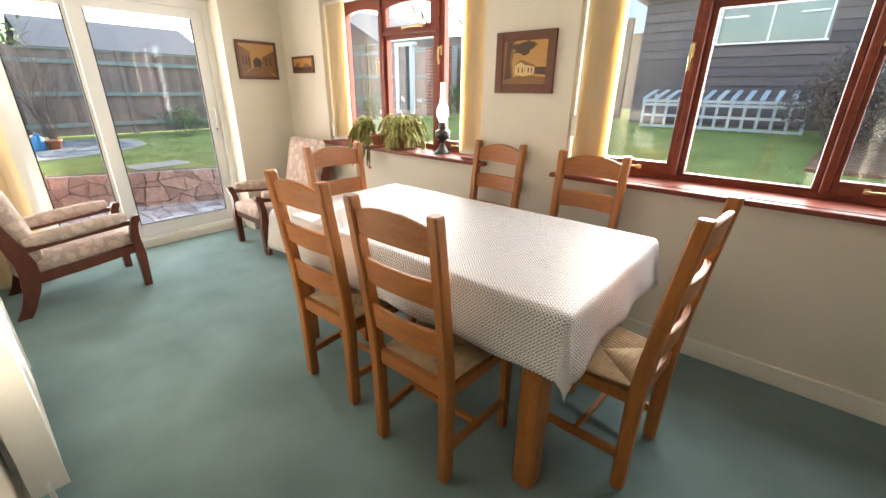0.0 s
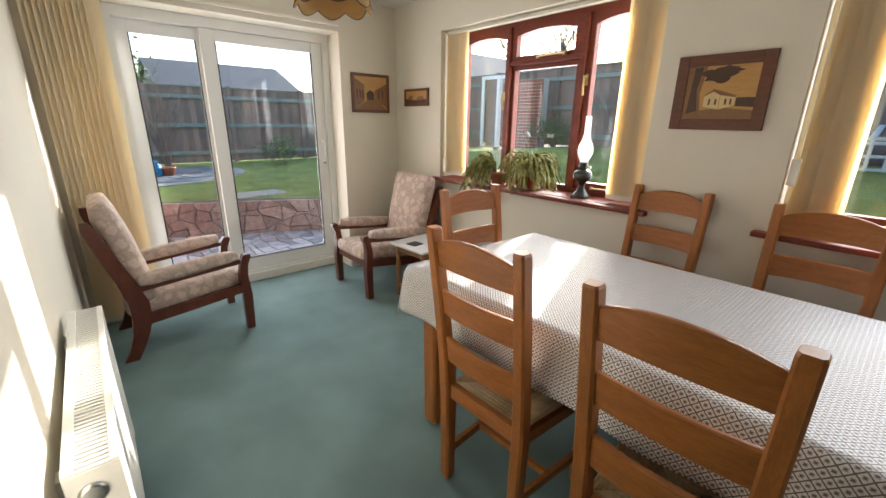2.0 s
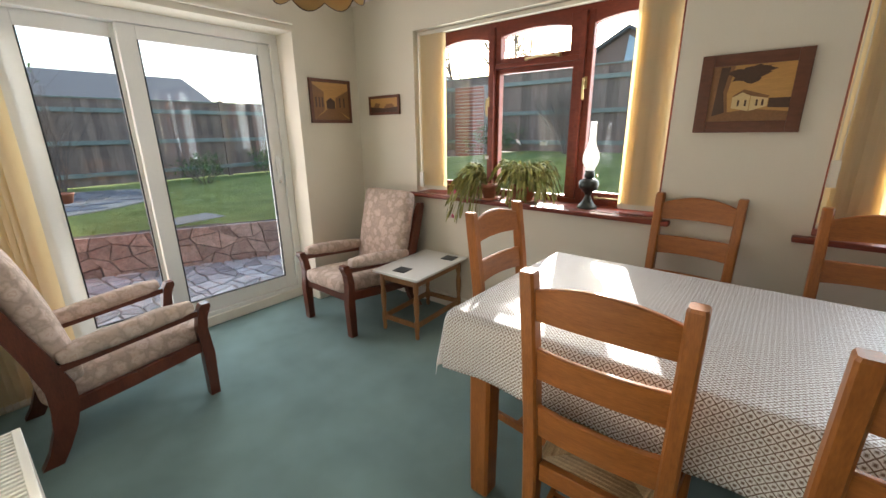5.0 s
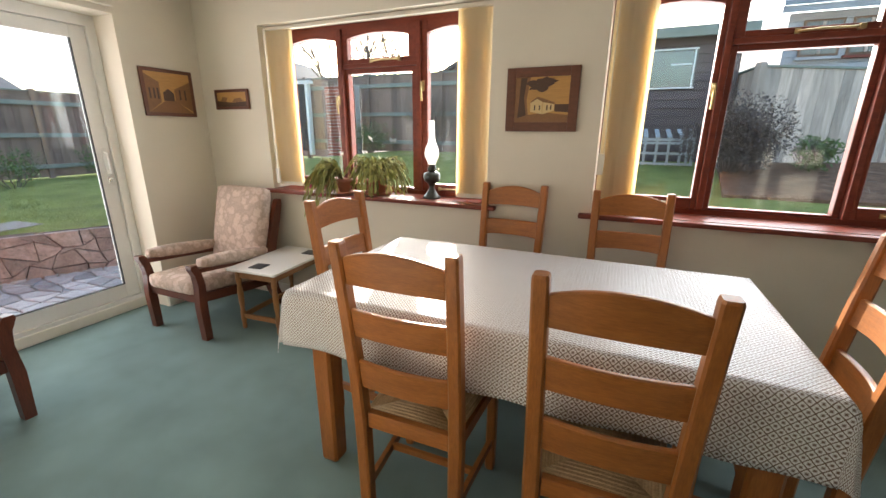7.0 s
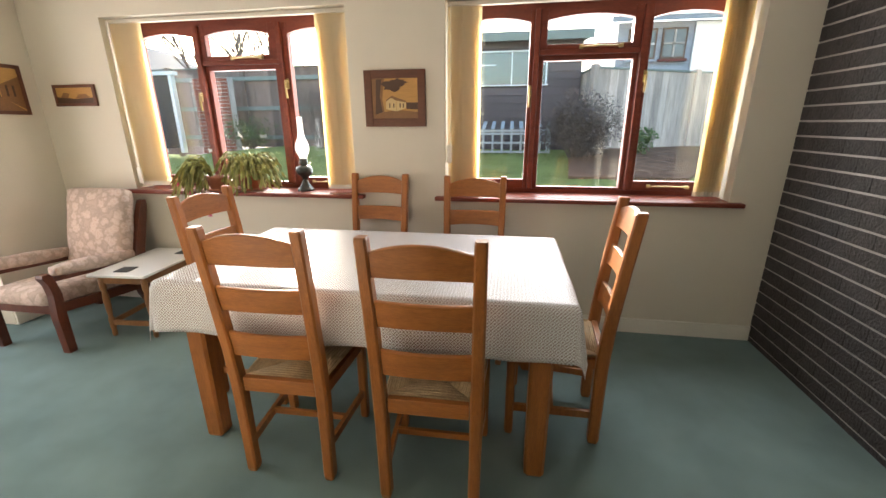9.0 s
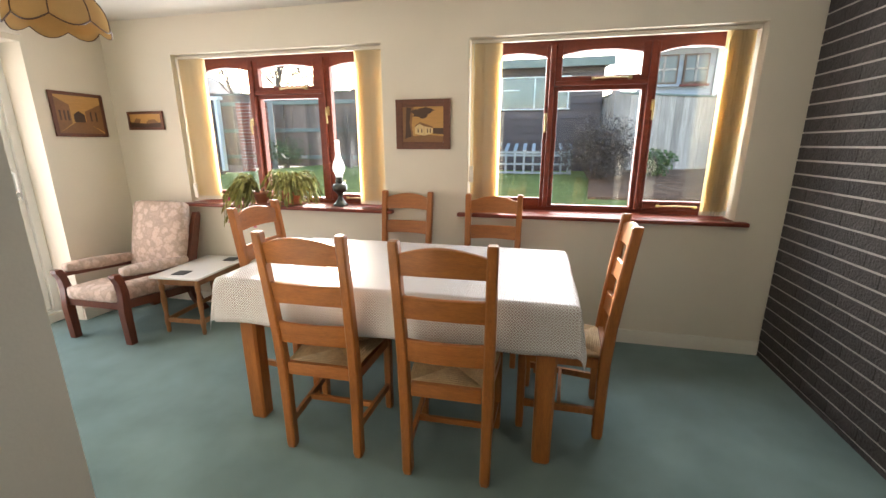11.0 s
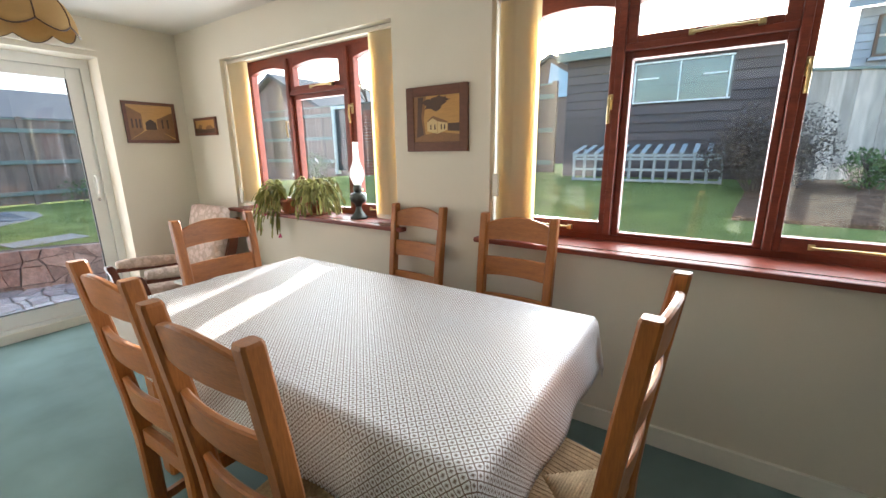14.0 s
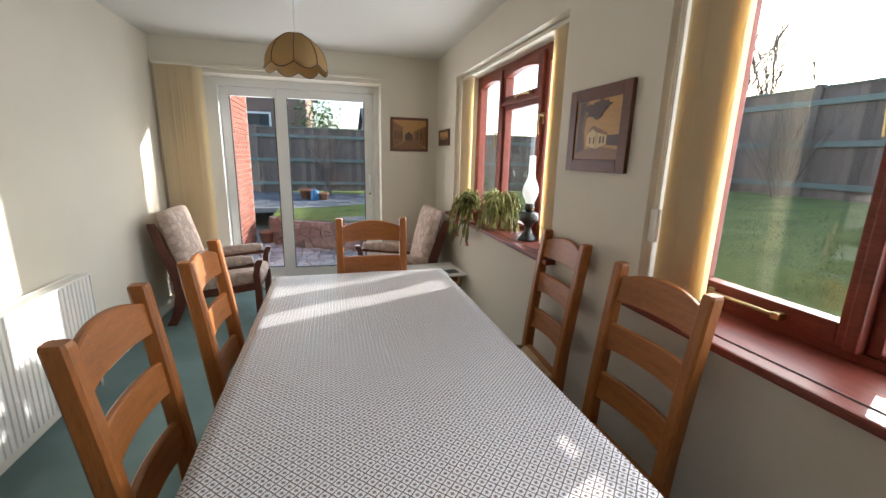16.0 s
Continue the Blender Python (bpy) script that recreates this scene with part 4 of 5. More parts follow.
# ---- trailing plants on the sill ----
def plant(m, pot_r, label, count, seed, reach, rise, fall, flowers, way=(0.0, 6.283)):
    rnd = random.Random(seed)
    p = thing("potted_plant", label, "plant", m, group="plants on the sill")
    part("pot", lathe([(pot_r * 0.72, 0), (pot_r * 0.95, 0.085), (pot_r * 1.06, 0.086), (pot_r * 1.06, 0.11), (pot_r * 0.95, 0.11), (pot_r * 0.9, 0.095)], 24), TERRACOTTA, p, "terracotta pot")
    part("saucer", lathe([(pot_r * 1.0, 0.0), (pot_r * 1.25, 0.003), (pot_r * 1.3, 0.018), (pot_r * 1.2, 0.018), (pot_r * 0.9, 0.006)], 24), TERRACOTTA, p)
    leaves = bmesh.new()
    edge = 2.375 - m.translation.y
    for i in range(count):
        a = rnd.uniform(*way)
        sx, sy = math.cos(a), math.sin(a) * 0.62
        heading = Vector((sx, sy, 0))
        f = rnd.uniform(0.25, 1.0)
        first = Vector((sx * pot_r * 0.5, sy * pot_r * 0.5, 0.1))
        crown = first + heading * reach * f * 0.5 + Vector((0, 0, rise * rnd.uniform(1.2, 2.2)))
        last = first + heading * reach * f + Vector((0, 0, rnd.uniform(*fall)))
        n = 9
        pos = first
        for k in range(n):
            t = (k + 1) / n
            nxt = first * (1 - t) ** 2 + crown * 2 * t * (1 - t) + last * t * t
            nxt += Vector((rnd.uniform(-1, 1), rnd.uniform(-1, 1), rnd.uniform(-1, 1))) * 0.005
            if nxt.y > edge and nxt.z < 0.006:
                nxt.z = 0.006
            nxt.y = min(nxt.y, 0.085)
            d = (nxt - pos).normalized()
            spin = rnd.uniform(-0.9, 0.9)
            flat = d.cross(Vector((0, 0, 1)) if abs(d.z) < 0.95 else heading).normalized()
            side = (flat * math.cos(spin) + d.cross(flat) * math.sin(spin)) * (0.0085 + 0.003 * rnd.random())
            mid = pos.lerp(nxt, 0.6)
            bulge = d.cross(side).normalized() * 0.0022
            q = [leaves.verts.new(c) for c in (pos - side * 0.3, mid - side, nxt - side * 0.45, nxt + side * 0.45, mid + side, pos + side * 0.3)]
            t1 = leaves.verts.new(mid + bulge)
            u1 = leaves.verts.new(mid - bulge)
            for e in range(6):
                leaves.faces.new((q[e], q[(e + 1) % 6], t1))
                leaves.faces.new((q[(e + 1) % 6], q[e], u1))
            pos = nxt
        if i < flowers:
            buds = bmesh.new()
            for e in range(5):
                b = 2 * math.pi * e / 5
                loft(buds, [[pos + Vector((0.004 * math.cos(b + g), 0.004 * math.sin(b + g), 0)) + Vector((0.012 * math.cos(b) * w, 0.012 * math.sin(b) * w, -0.03 * w)) for g in (0, 2.1, 4.2)] for w in (0, 0.6, 1.0)])
            part("flower", buds, PETAL, p, "pink hanging flower")
    part("leaves", leaves, LEAF, p, "long drooping segmented leaves")
    return p


plant(pose(-2.56, 2.525, 0.9405), 0.085, "bushy green potted cactus with drooping leaves on the sill", 190, 3, 0.24, 0.155, (-0.17, 0.09), 0)
plant(pose(-2.79, 2.45, 0.9405), 0.055, "trailing potted cactus with pink flowers on the sill", 95, 8, 0.35, 0.15, (-0.30, 0.02), 9, (2.7, 4.5))

# ---- the garden ----
def lawn_z(x, y):
    f = min(1.0, max(0.0, (y - 2.2) / 5.0))
    return 0.33 + 0.60 * f * f * (3 - 2 * f) * min(1.0, max(0.0, (x + 12) / 6))


def wall_line(y):
    """x of the face of the stone retaining wall at y."""
    return -7.0 + 0.95 * min(1.0, max(0.0, (y - 0.6) / 2.1)) ** 1.1 - (2.4 * (0.75 - y) ** 2 if y < 0.75 else 0)


solid("ground", box(-150, 150, -150, 150, -0.6, -0.19), EARTH, "bare garden earth reaching into the distance", "ground", "structure")
bm = bmesh.new()
xs = [-14.0, -12, -10.5, -9, -8, -7.4, -6.9] + list(np.linspace(-6.4, 6, 26))
ys = list(np.linspace(0.28, 3.4, 15)) + [4, 4.6, 5.2, 6, 7, 8, 9, 11, 14]
grid = {}
for i, x in enumerate(xs):
    for j, y in enumerate(ys):
        edge = wall_line(y) - 0.12
        px = x
        if y < YN + TH + 0.5 and x > edge:
            px = edge
        grid[i, j] = bm.verts.new((px, y, lawn_z(px, y) + 0.012 * noise.noise(Vector((px * 1.5, y * 1.5, 0)))))
for i in range(len(xs) - 1):
    for j in range(len(ys) - 1):
        q = (grid[i, j], grid[i + 1, j], grid[i + 1, j + 1], grid[i, j + 1])
        if len({tuple(round(c, 4) for c in v.co[:2]) for v in q}) == 4:
            bm.faces.new(q)
base = [f for f in bm.faces]
ext = bmesh.ops.extrude_face_region(bm, geom=base)
for v in ext["geom"]:
    if isinstance(v, bmesh.types.BMVert):
        v.co.z = -0.3
for v in [v for v in bm.verts if not v.link_faces]:
    bm.verts.remove(v)
solid("lawn", bm, GRASS, "mown green lawn raised behind a stone wall", "lawn", "structure")

# short grass blades on the stretch of lawn beyond the door and windows
bm = bmesh.new()
rnd = random.Random(11)
for k in range(16000):
    if k % 2:
        y = rnd.uniform(0.3, 4.5)
        x = wall_line(y) - 0.10 - rnd.random() ** 1.4 * 4.0
    else:
        x, y = rnd.uniform(-5, 2), rnd.uniform(3.4, 7.2)
    z = lawn_z(x, y)
    h, a = rnd.uniform(0.010, 0.026), rnd.uniform(0, 6.3)
    dxy = Vector((math.cos(a), math.sin(a), 0)) * 0.006
    tip = Vector((x + rnd.uniform(-0.02, 0.02), y + rnd.uniform(-0.02, 0.02), z + h))
    bm.faces.new([bm.verts.new(Vector((x, y, z - 0.005)) - dxy), bm.verts.new(Vector((x, y, z - 0.005)) + dxy), bm.verts.new(tip)])
solid("grass_blades", bm, GRASS, "short mown grass blades on the lawn", "grass", "stuff")


def cells(nu, nv, seed, jitter=0.33):
    """Corners of an uneven grid of cells, in 0..1."""
    rnd = random.Random(seed)
    pts = {}
    for i in range(nu + 1):
        for j in range(nv + 1):
            ju = rnd.uniform(-jitter, jitter) if 0 < i < nu else 0
            jv = rnd.uniform(-jitter, jitter) if 0 < j < nv else 0
            pts[i, j] = ((i + ju + (0.5 if j % 2 and 0 < i < nu else 0) * 0.5) / nu, (j + jv) / nv)
    for i in range(nu):
        for j in range(nv):
            yield i, j, [pts[i, j], pts[i + 1, j], pts[i + 1, j + 1], pts[i, j + 1]]


def slab(corners, normal, thick, gap, rnd):
    """A stone with chamfered rim from its four corners."""
    c = sum(corners, Vector()) / 4
    bm = bmesh.new()
    rim = []
    for a, b in zip(corners, corners[1:] + corners[:1]):
        rim.append(a.lerp(c, 0.025))
        rim.append(a.lerp(b, 0.5) + (a.lerp(b, 0.5) - c) * rnd.uniform(-0.06, 0.02))
    rings = []
    for f, d in ((0.0, 0.0), (0.0, thick * 0.75), (1.0, thick)):
        ring = []
        for p in rim:
            to = (c - p)
            s = gap + f * gap
            ring.append(p + to.normalized() * min(s, to.length * 0.4) + normal * d)
        rings.append(ring)
    return loft(bm, rings)


patio = solid("patio", box(-9.4, XW - TW - 0.001, -4.0, 4.5, -0.4, -0.135), MORTAR, "grey crazy paving patio outside the door", "patio", "structure")
rnd = random.Random(21)
for i, j, q in cells(24, 17, 5, 0.42):
    cs = [Vector((-8.4 + u * 3.93, 0.05 + v * 2.65, -0.138)) for u, v in q]
    c = sum(cs, Vector()) / 4
    if c.x < wall_line(c.y) - 0.06 and c.y > 0.1 or c.x > XW - TW - 0.15:
        continue
    part("paving_stone", slab(cs, Vector((0, 0, 1)), 0.02 + rnd.uniform(0, 0.008), 0.010, rnd), PAVING, patio)

rw = thing("retaining_wall", "low red sandstone retaining wall with dark mortar joints", "garden wall", kind="structure")
bm = bmesh.new()
n = 40
secs = []
for k in range(n + 1):
    y = 0.28 + 2.52 * k / n
    x = wall_line(y)
    secs.append([(x - 0.02, y, -0.2), (x - 0.02, y, 0.335), (x - 0.2, y, 0.335), (x - 0.2, y, -0.2)])
loft(bm, secs)
part("core", bm, EARTH, rw)
for i, j, q in cells(14, 4, 9, 0.45):
    cs = []
    for u, v in q:
        y = 0.28 + u * 2.52
        cs.append(Vector((wall_line(y) - 0.025, y, -0.16 + v * 0.50)))
    nrm = (cs[1] - cs[0]).cross(cs[3] - cs[0]).normalized()
    if nrm.x < 0:
        nrm = -nrm
    part("stone", slab(cs, nrm, 0.028 + rnd.uniform(0, 0.025), 0.003, rnd), STONE, rw)

solid("drain_cover", moved(box(-0.24, 0.24, -0.38, 0.38, 0, 0.03, bev=0.006), pose(-7.15, 1.9, 0.308, 0, 0, 8)), MORTAR, "pale concrete slab set in the lawn", "slab")
outline = [(-10.5 + 1.75 * math.copysign(abs(math.cos(t)) ** 0.7, math.cos(t)) + 0.15 * math.sin(3 * t), -0.9 + 3.4 * math.copysign(abs(math.sin(t)) ** 0.8, math.sin(t)) + 0.1 * math.cos(4 * t)) for t in (2 * math.pi * k / 40 for k in range(40))]
ter = solid("terrace", loft(bmesh.new(), [[(x, y, z) for x, y in outline] for z in (0.25, 0.344)]), MORTAR, "grey crazy paved terrace beyond the lawn", "paving", "structure")
for i, j, q in cells(11, 22, 31, 0.4):
    cs = [Vector((-12.1 + u * 3.2, -4.1 + v * 6.4, 0.34)) for u, v in q]
    c = sum(cs, Vector()) / 4
    if ((c.x + 10.5) / 1.6) ** 2 + ((c.y + 0.9) / 3.2) ** 2 < 1.1:
        part("paving_stone", slab(cs, Vector((0, 0, 1)), 0.014 + rnd.uniform(0, 0.006), 0.012, rnd), PAVING_SHADED, ter)


# ---- fences ----
def fence(p0, p1, z0, z1, board, rail_z, label, label2, face, wide=0.125, spare=1.83):
    """Close-boarded fence in panels: posts, rails and overlapping boards on the chosen face."""
    a, b = Vector((*p0, 0)), Vector((*p1, 0))
    L = (b - a).length
    count = max(1, round(L / spare))
    ang = math.degrees(math.atan2(b.y - a.y, b.x - a.x))
    for k in range(count):
        s = a.lerp(b, k / count)
        w = L / count
        fp = thing("fence_panel", label, "fence", pose(s.x, s.y, z0, 0, 0, ang), group=label2)
        h = z1 - z0
        bm = bmesh.new()
        nb = int(w / wide)
        for i in range(nb):
            u = (i + 0.5) * w / nb
            bx(bm, u - wide * 0.56, u + wide * 0.56, -0.012 + 0.006 * (i % 2), 0.0 + 0.006 * (i % 2), 0.03, h - 0.03 + random.uniform(-0.006, 0.006))
        part("boards", bm, board, fp)
        for rz in rail_z:
            part("rail", box(0.0, w, 0.007 if face > 0 else -0.06, 0.055 if face > 0 else -0.013, rz * h - 0.045, rz * h + 0.045, bev=0.006), RAIL if face else board, fp)
        part("post", box(-0.05, 0.05, -0.05, 0.05, -0.3, h + 0.03, bev=0.008), board, fp)
        part("capping", box(0.0, w, -0.035, 0.035, h - 0.03, h, bev=0.004), RAIL, fp)


fence((-12.6, 8.6), (-12.6, -4.4), 0.33, 2.18, FENCE, (0.14, 0.5, 0.86), "brown close-boarded fence panel with green-grey rails", "west fence", 1)
fence((-2.9, 8.9), (-12.6, 8.9), 0.88, 2.68, FENCE, (0.14, 0.5, 0.86), "brown close-boarded fence panel with green-grey rails", "north fence", 1)
fence((0.50, 9.1), (0.70, 7.2), 0.7, 2.30, PALE_FENCE, (), "pale weathered close-boarded fence panel", "east fence", 0, 0.15)
fence((0.70, 7.2), (4.6, 9.3), 0.7, 2.30, PALE_FENCE, (), "pale weathered close-boarded fence panel", "east fence", 0, 0.15)

# ---- shed with trellis box ----
SX0, SX1, SY, SZ = -2.35, 0.58, 7.95, 0.84
shed = thing("shed", "dark brown timber clad shed with white windows and low roof", "shed")
part("wall", box(SX0, SX1, SY, SY + 2.4, -0.19, 2.86), CLADDING, shed)
nb = 15
for i in range(nb):
    z = SZ + i * 0.135
    if 2.05 < z < 2.68:
        spans = ((SX0, -1.30), (0.02, SX1))
    else:
        spans = ((SX0, SX1),)
    for s0, s1 in spans:
        part("board", loft(bmesh.new(), [[(x, SY - 0.002, z), (x, SY - 0.03, z), (x, SY - 0.012, z + 0.132), (x, SY - 0.002, z + 0.132)] for x in (s0 - 0.01, s1 + 0.01)]), CLADDING, shed)
sw = part("window", box(-1.29, 0.01, SY - 0.012, SY - 0.004, 2.10, 2.69), PANE_DULL, shed, "white framed shed window")
fr = bmesh.new()
for x in (-1.29, -0.665, -0.04):
    bx(fr, x, x + 0.022, SY - 0.05, SY - 0.013, 2.10, 2.69, bev=0.004)
for z in (2.085, 2.665):
    bx(fr, -1.29, 0.01, SY - 0.052, SY - 0.013, z, z + 0.022, bev=0.004)
for x0 in (-1.24, -0.36):
    bx(fr, x0, x0 + 0.3, SY - 0.045, SY - 0.014, 2.44, 2.46)
part("frame", fr, UPVC, sw)
part("pane", box(-1.24, -0.04, SY - 0.03, SY - 0.026, 2.12, 2.67), PANE, sw)
part("roof", loft(bmesh.new(), [[(x, SY - 0.18, 2.86), (x, SY + 2.6, 3.11), (x, SY + 2.6, 3.19), (x, SY - 0.18, 2.96)] for x in (SX0 - 0.15, SX1 + 0.15)]), ROOF, shed)
part("fascia", box(SX0 - 0.15, SX1 + 0.15, SY - 0.21, SY - 0.182, 2.82, 2.97, bev=0.004), RAIL, shed)

tb = thing("trellis_box", "grey timber trellis frame standing against the shed", "trellis")
X0, X1, Y0, Y1, Z0, Z1 = -1.88, 0.03, 6.95, 7.55, 0.93, 1.32
for i in range(13):
    x = X0 + (X1 - X0) * i / 12
    part("upright", box(x - 0.018, x + 0.018, Y0, Y0 + 0.02, Z0 - 0.05, Z1, bev=0.003), TRELLIS, tb)
    part("top_slat", loft(bmesh.new(), [[(x - 0.03, y, z), (x + 0.03, y, z), (x + 0.03, y, z + 0.016), (x - 0.03, y, z + 0.016)] for y, z in ((Y0 - 0.02, Z1 + 0.001), (Y1, Z1 + 0.12))]), TRELLIS, tb)
for z in (Z0 + 0.02, Z0 + 0.17, Z0 + 0.32, Z1 - 0.02):
    part("rail", box(X0 - 0.02, X1 + 0.02, Y0 - 0.021, Y0 - 0.001, z - 0.018, z + 0.018, bev=0.003), TRELLIS, tb)
for x in (X0, X1):
    part("side_rail", box(x - 0.016, x + 0.016, Y0 + 0.021, Y1, Z1 - 0.04, Z1, bev=0.003), TRELLIS, tb)
    part("rear_post", box(x - 0.018, x + 0.018, Y1 - 0.02, Y1 + 0.016, Z0 - 0.05, Z1 + 0.08, bev=0.003), TRELLIS, tb)


# ---- houses around ----
def house(x0, x1, y0, y1, z0, eaves, ridge, along, wallm, label, windows=(), group="houses beyond the fences"):
    h = thing("house", label, "house", group=group)
    part("wall", box(x0, x1, y0, y1, z0, eaves), wallm, h)
    o = 0.35
    if along == "x":
        ym = (y0 + y1) / 2
        secs = [[(x, y0 - o, eaves - 0.1), (x, ym, ridge), (x, y1 + o, eaves - 0.1), (x, y1 + o, eaves + 0.05), (x, ym, ridge + 0.18), (x, y0 - o, eaves + 0.05)] for x in (x0 - o, x1 + o)]
        gab = [[(x, y0, eaves), (x, ym, ridge - 0.02), (x, y1, eaves)] for x in (x0, x1)]
    else:
        xm = (x0 + x1) / 2
        secs = [[(x0 - o, y, eaves - 0.1), (xm, y, ridge), (x1 + o, y, eaves - 0.1), (x1 + o, y, eaves + 0.05), (xm, y, ridge + 0.18), (x0 - o, y, eaves + 0.05)] for y in (y0 - o, y1 + o)]
        gab = [[(x0, y, eaves), (xm, y, ridge - 0.02), (x1, y, eaves)] for y in (y0, y1)]
    part("roof", loft(bmesh.new(), secs), ROOF, h)
    part("gable", loft(bmesh.new(), gab), wallm, h)
    for face, a0, a1, b0, b1 in windows:
        if face == "s":
            w = part("window", box(a0, a1, y0 - 0.06, y0 - 0.002, b0, b1, bev=0.01), UPVC, h, "white framed window")
            mid = (a0 + a1) / 2
            for p, q in ((a0 + 0.08, mid - 0.04), (mid + 0.04, a1 - 0.08)):
                part("pane", box(p, q, y0 - 0.066, y0 - 0.061, b0 + 0.08, b1 - 0.08), SLATE, w)
        else:
            w = part("window", box(x1 + 0.002, x1 + 0.06, a0, a1, b0, b1, bev=0.01), UPVC, h, "white framed window")
            mid = (a0 + a1) / 2
            for p, q in ((a0 + 0.08, mid - 0.04), (mid + 0.04, a1 - 0.08)):
                part("pane", box(x1 + 0.061, x1 + 0.066, p, q, b0 + 0.08, b1 - 0.08), SLATE, w)
    return h


house(-27, -19, -7.5, 0.4, -1, 4.6, 6.8, "y", HOUSE_BRICK, "brown brick two storey house behind the fence", [("e", -3.4, -1.0, 2.0, 3.1)])
house(-46, -36, 4.6, 14, -1, 3.6, 5.6, "y", MASONRY_PALE, "pale bungalow with a grey roof in the distance", [("e", 6, 8, 1.4, 2.6)])
house(-12.3, -4.7, 24.5, 32, -0.3, 4.2, 6.4, "y", HOUSE_BRICK, "brown brick house with a blue gable beyond the garden", [("s", -11.2, -9.9, 2.2, 3.4)])
house(-26, -18, 16, 24, -0.3, 3.6, 5.6, "y", HOUSE_BRICK, "brick house with a pale verge beyond the garden")
gar = thing("outbuilding", "pale blue-grey boarded outbuilding with brown framed windows", "outbuilding", group="houses beyond the fences")
part("wall", box(1.5, 7.5, 9.6, 13.0, -0.3, 3.40), PALE_BOARD, gar)
for k in range(20):
    z = 1.1 + k * 0.114
    part("board", loft(bmesh.new(), [[(x, 9.598, z), (x, 9.572, z), (x, 9.588, z + 0.11), (x, 9.598, z + 0.11)] for x in (1.49, 2.95)]), PALE_BOARD, gar)
for x0, x1, sill in ((1.70, 2.26, PALE_BOARD), (2.36, 2.84, RED_WOOD)):
    gw = part("window", box(x0, x1, 9.535, 9.571, 2.68, 3.27, bev=0.006), TIMBER_BROWN, gar, "brown framed window with pale glazing bars")
    part("pane", box(x0 + 0.04, x1 - 0.04, 9.528, 9.534, 2.72, 3.23), PANE_DULL, gw)
    xm = (x0 + x1) / 2
    for bar in ((xm - 0.02, xm + 0.02, 2.72, 3.23), (x0 + 0.04, x1 - 0.04, 2.955, 2.99)):
        part("glazing_bar", box(bar[0], bar[1], 9.510, 9.527, bar[2], bar[3]), PALE_FENCE, gw)
    part("sill", box(x0 - 0.04, x1 + 0.04, 9.49, 9.57, 2.63, 2.678, bev=0.006), sill, gw)
part("door", box(2.97, 4.2, 9.53, 9.571, 1.3, 3.36, bev=0.008), UPVC, gar, "white boarded door")
part("fascia", box(1.3, 7.8, 9.28, 9.31, 3.36, 3.46, bev=0.005), PALE_BOARD, gar)
part("roof", loft(bmesh.new(), [[(x, 9.25, 3.46), (x, 11.3, 4.15), (x, 11.3, 4.25), (x, 9.25, 3.53)] for x in (1.3, 7.8)]), ROOF_BLUE, gar, "blue-grey corrugated roof")
bl = bmesh.new()
loft(bl, [[(-8.7, y, 4.25), (-5.6, y, 4.25), (-8.5, y, 6.1)] for y in (24.35, 24.48)])
solid("gable_panel", bl, PALE_BLUE, "pale blue painted gable panel on the far house", "gable")

# brick return wall of the house beside the door
ret = thing("wall_return", "sunlit red brick wall projecting beside the garden door", "wall", kind="structure")
RY, RX0, RX1 = 0.02, -7.6, XW - TW - 0.002
part("core", box(RX0, RX1, RY - 0.3, RY - 0.012, -0.3, 2.7), MORTAR, ret)
bmk = bmesh.new()
bx(bmk, -0.1065, 0.1065, -0.012, 0.0, -0.0325, 0.0325, bev=0.003)
mk = mesh_of("brick", bmk, RED_BRICK)
joined = bmesh.new()
for r in range(36):
    for c in range(14):
        x = RX1 - 0.11 - c * 0.225 - (0.1125 if r % 2 else 0)
        if x - 0.1065 > RX0 and (c < 3 or r > 30):
            bx(joined, x - 0.1065, x + 0.1065, RY - 0.012, RY, -0.13 + r * 0.075 - 0.0325, -0.13 + r * 0.075 + 0.0325)
        elif x - 0.1065 > RX0:
            o = new("brick", mk)
            o.parent = ret
            o.location = (x, RY, -0.13 + r * 0.075)
bs = joined
for r in range(36):
    z = -0.13 + r * 0.075
    for y in (-0.08, -0.22):
        bx(bs, RX0 - 0.011, RX0 + 0.001, RY + y - 0.06, RY + y + 0.06, z - 0.032, z + 0.032)
part("return_bricks", bs, RED_BRICK, ret)
ret.children[-1]["kind"] = "stuff"


# ---- trees, shrubs and pots ----
def twigs(bm, p, d, length, r, depth, rnd, spread=0.6, kids=3):
    mid = p + d * length * 0.5 + Vector((rnd.uniform(-1, 1), rnd.uniform(-1, 1), rnd.uniform(-0.5, 1))) * length * 0.06
    e = p + d * length
    tube(bm, [p, mid, e], r, 5 if r > 0.01 else 3, 0.6)
    if depth:
        for _ in range(kids):
            nd = (d + Vector((rnd.uniform(-1, 1), rnd.uniform(-1, 1), rnd.uniform(-0.3, 0.8))) * spread).normalized()
            twigs(bm, p.lerp(e, rnd.uniform(0.55, 1.0)), nd, length * rnd.uniform(0.6, 0.85), r * 0.58, depth - 1, rnd, spread, kids)


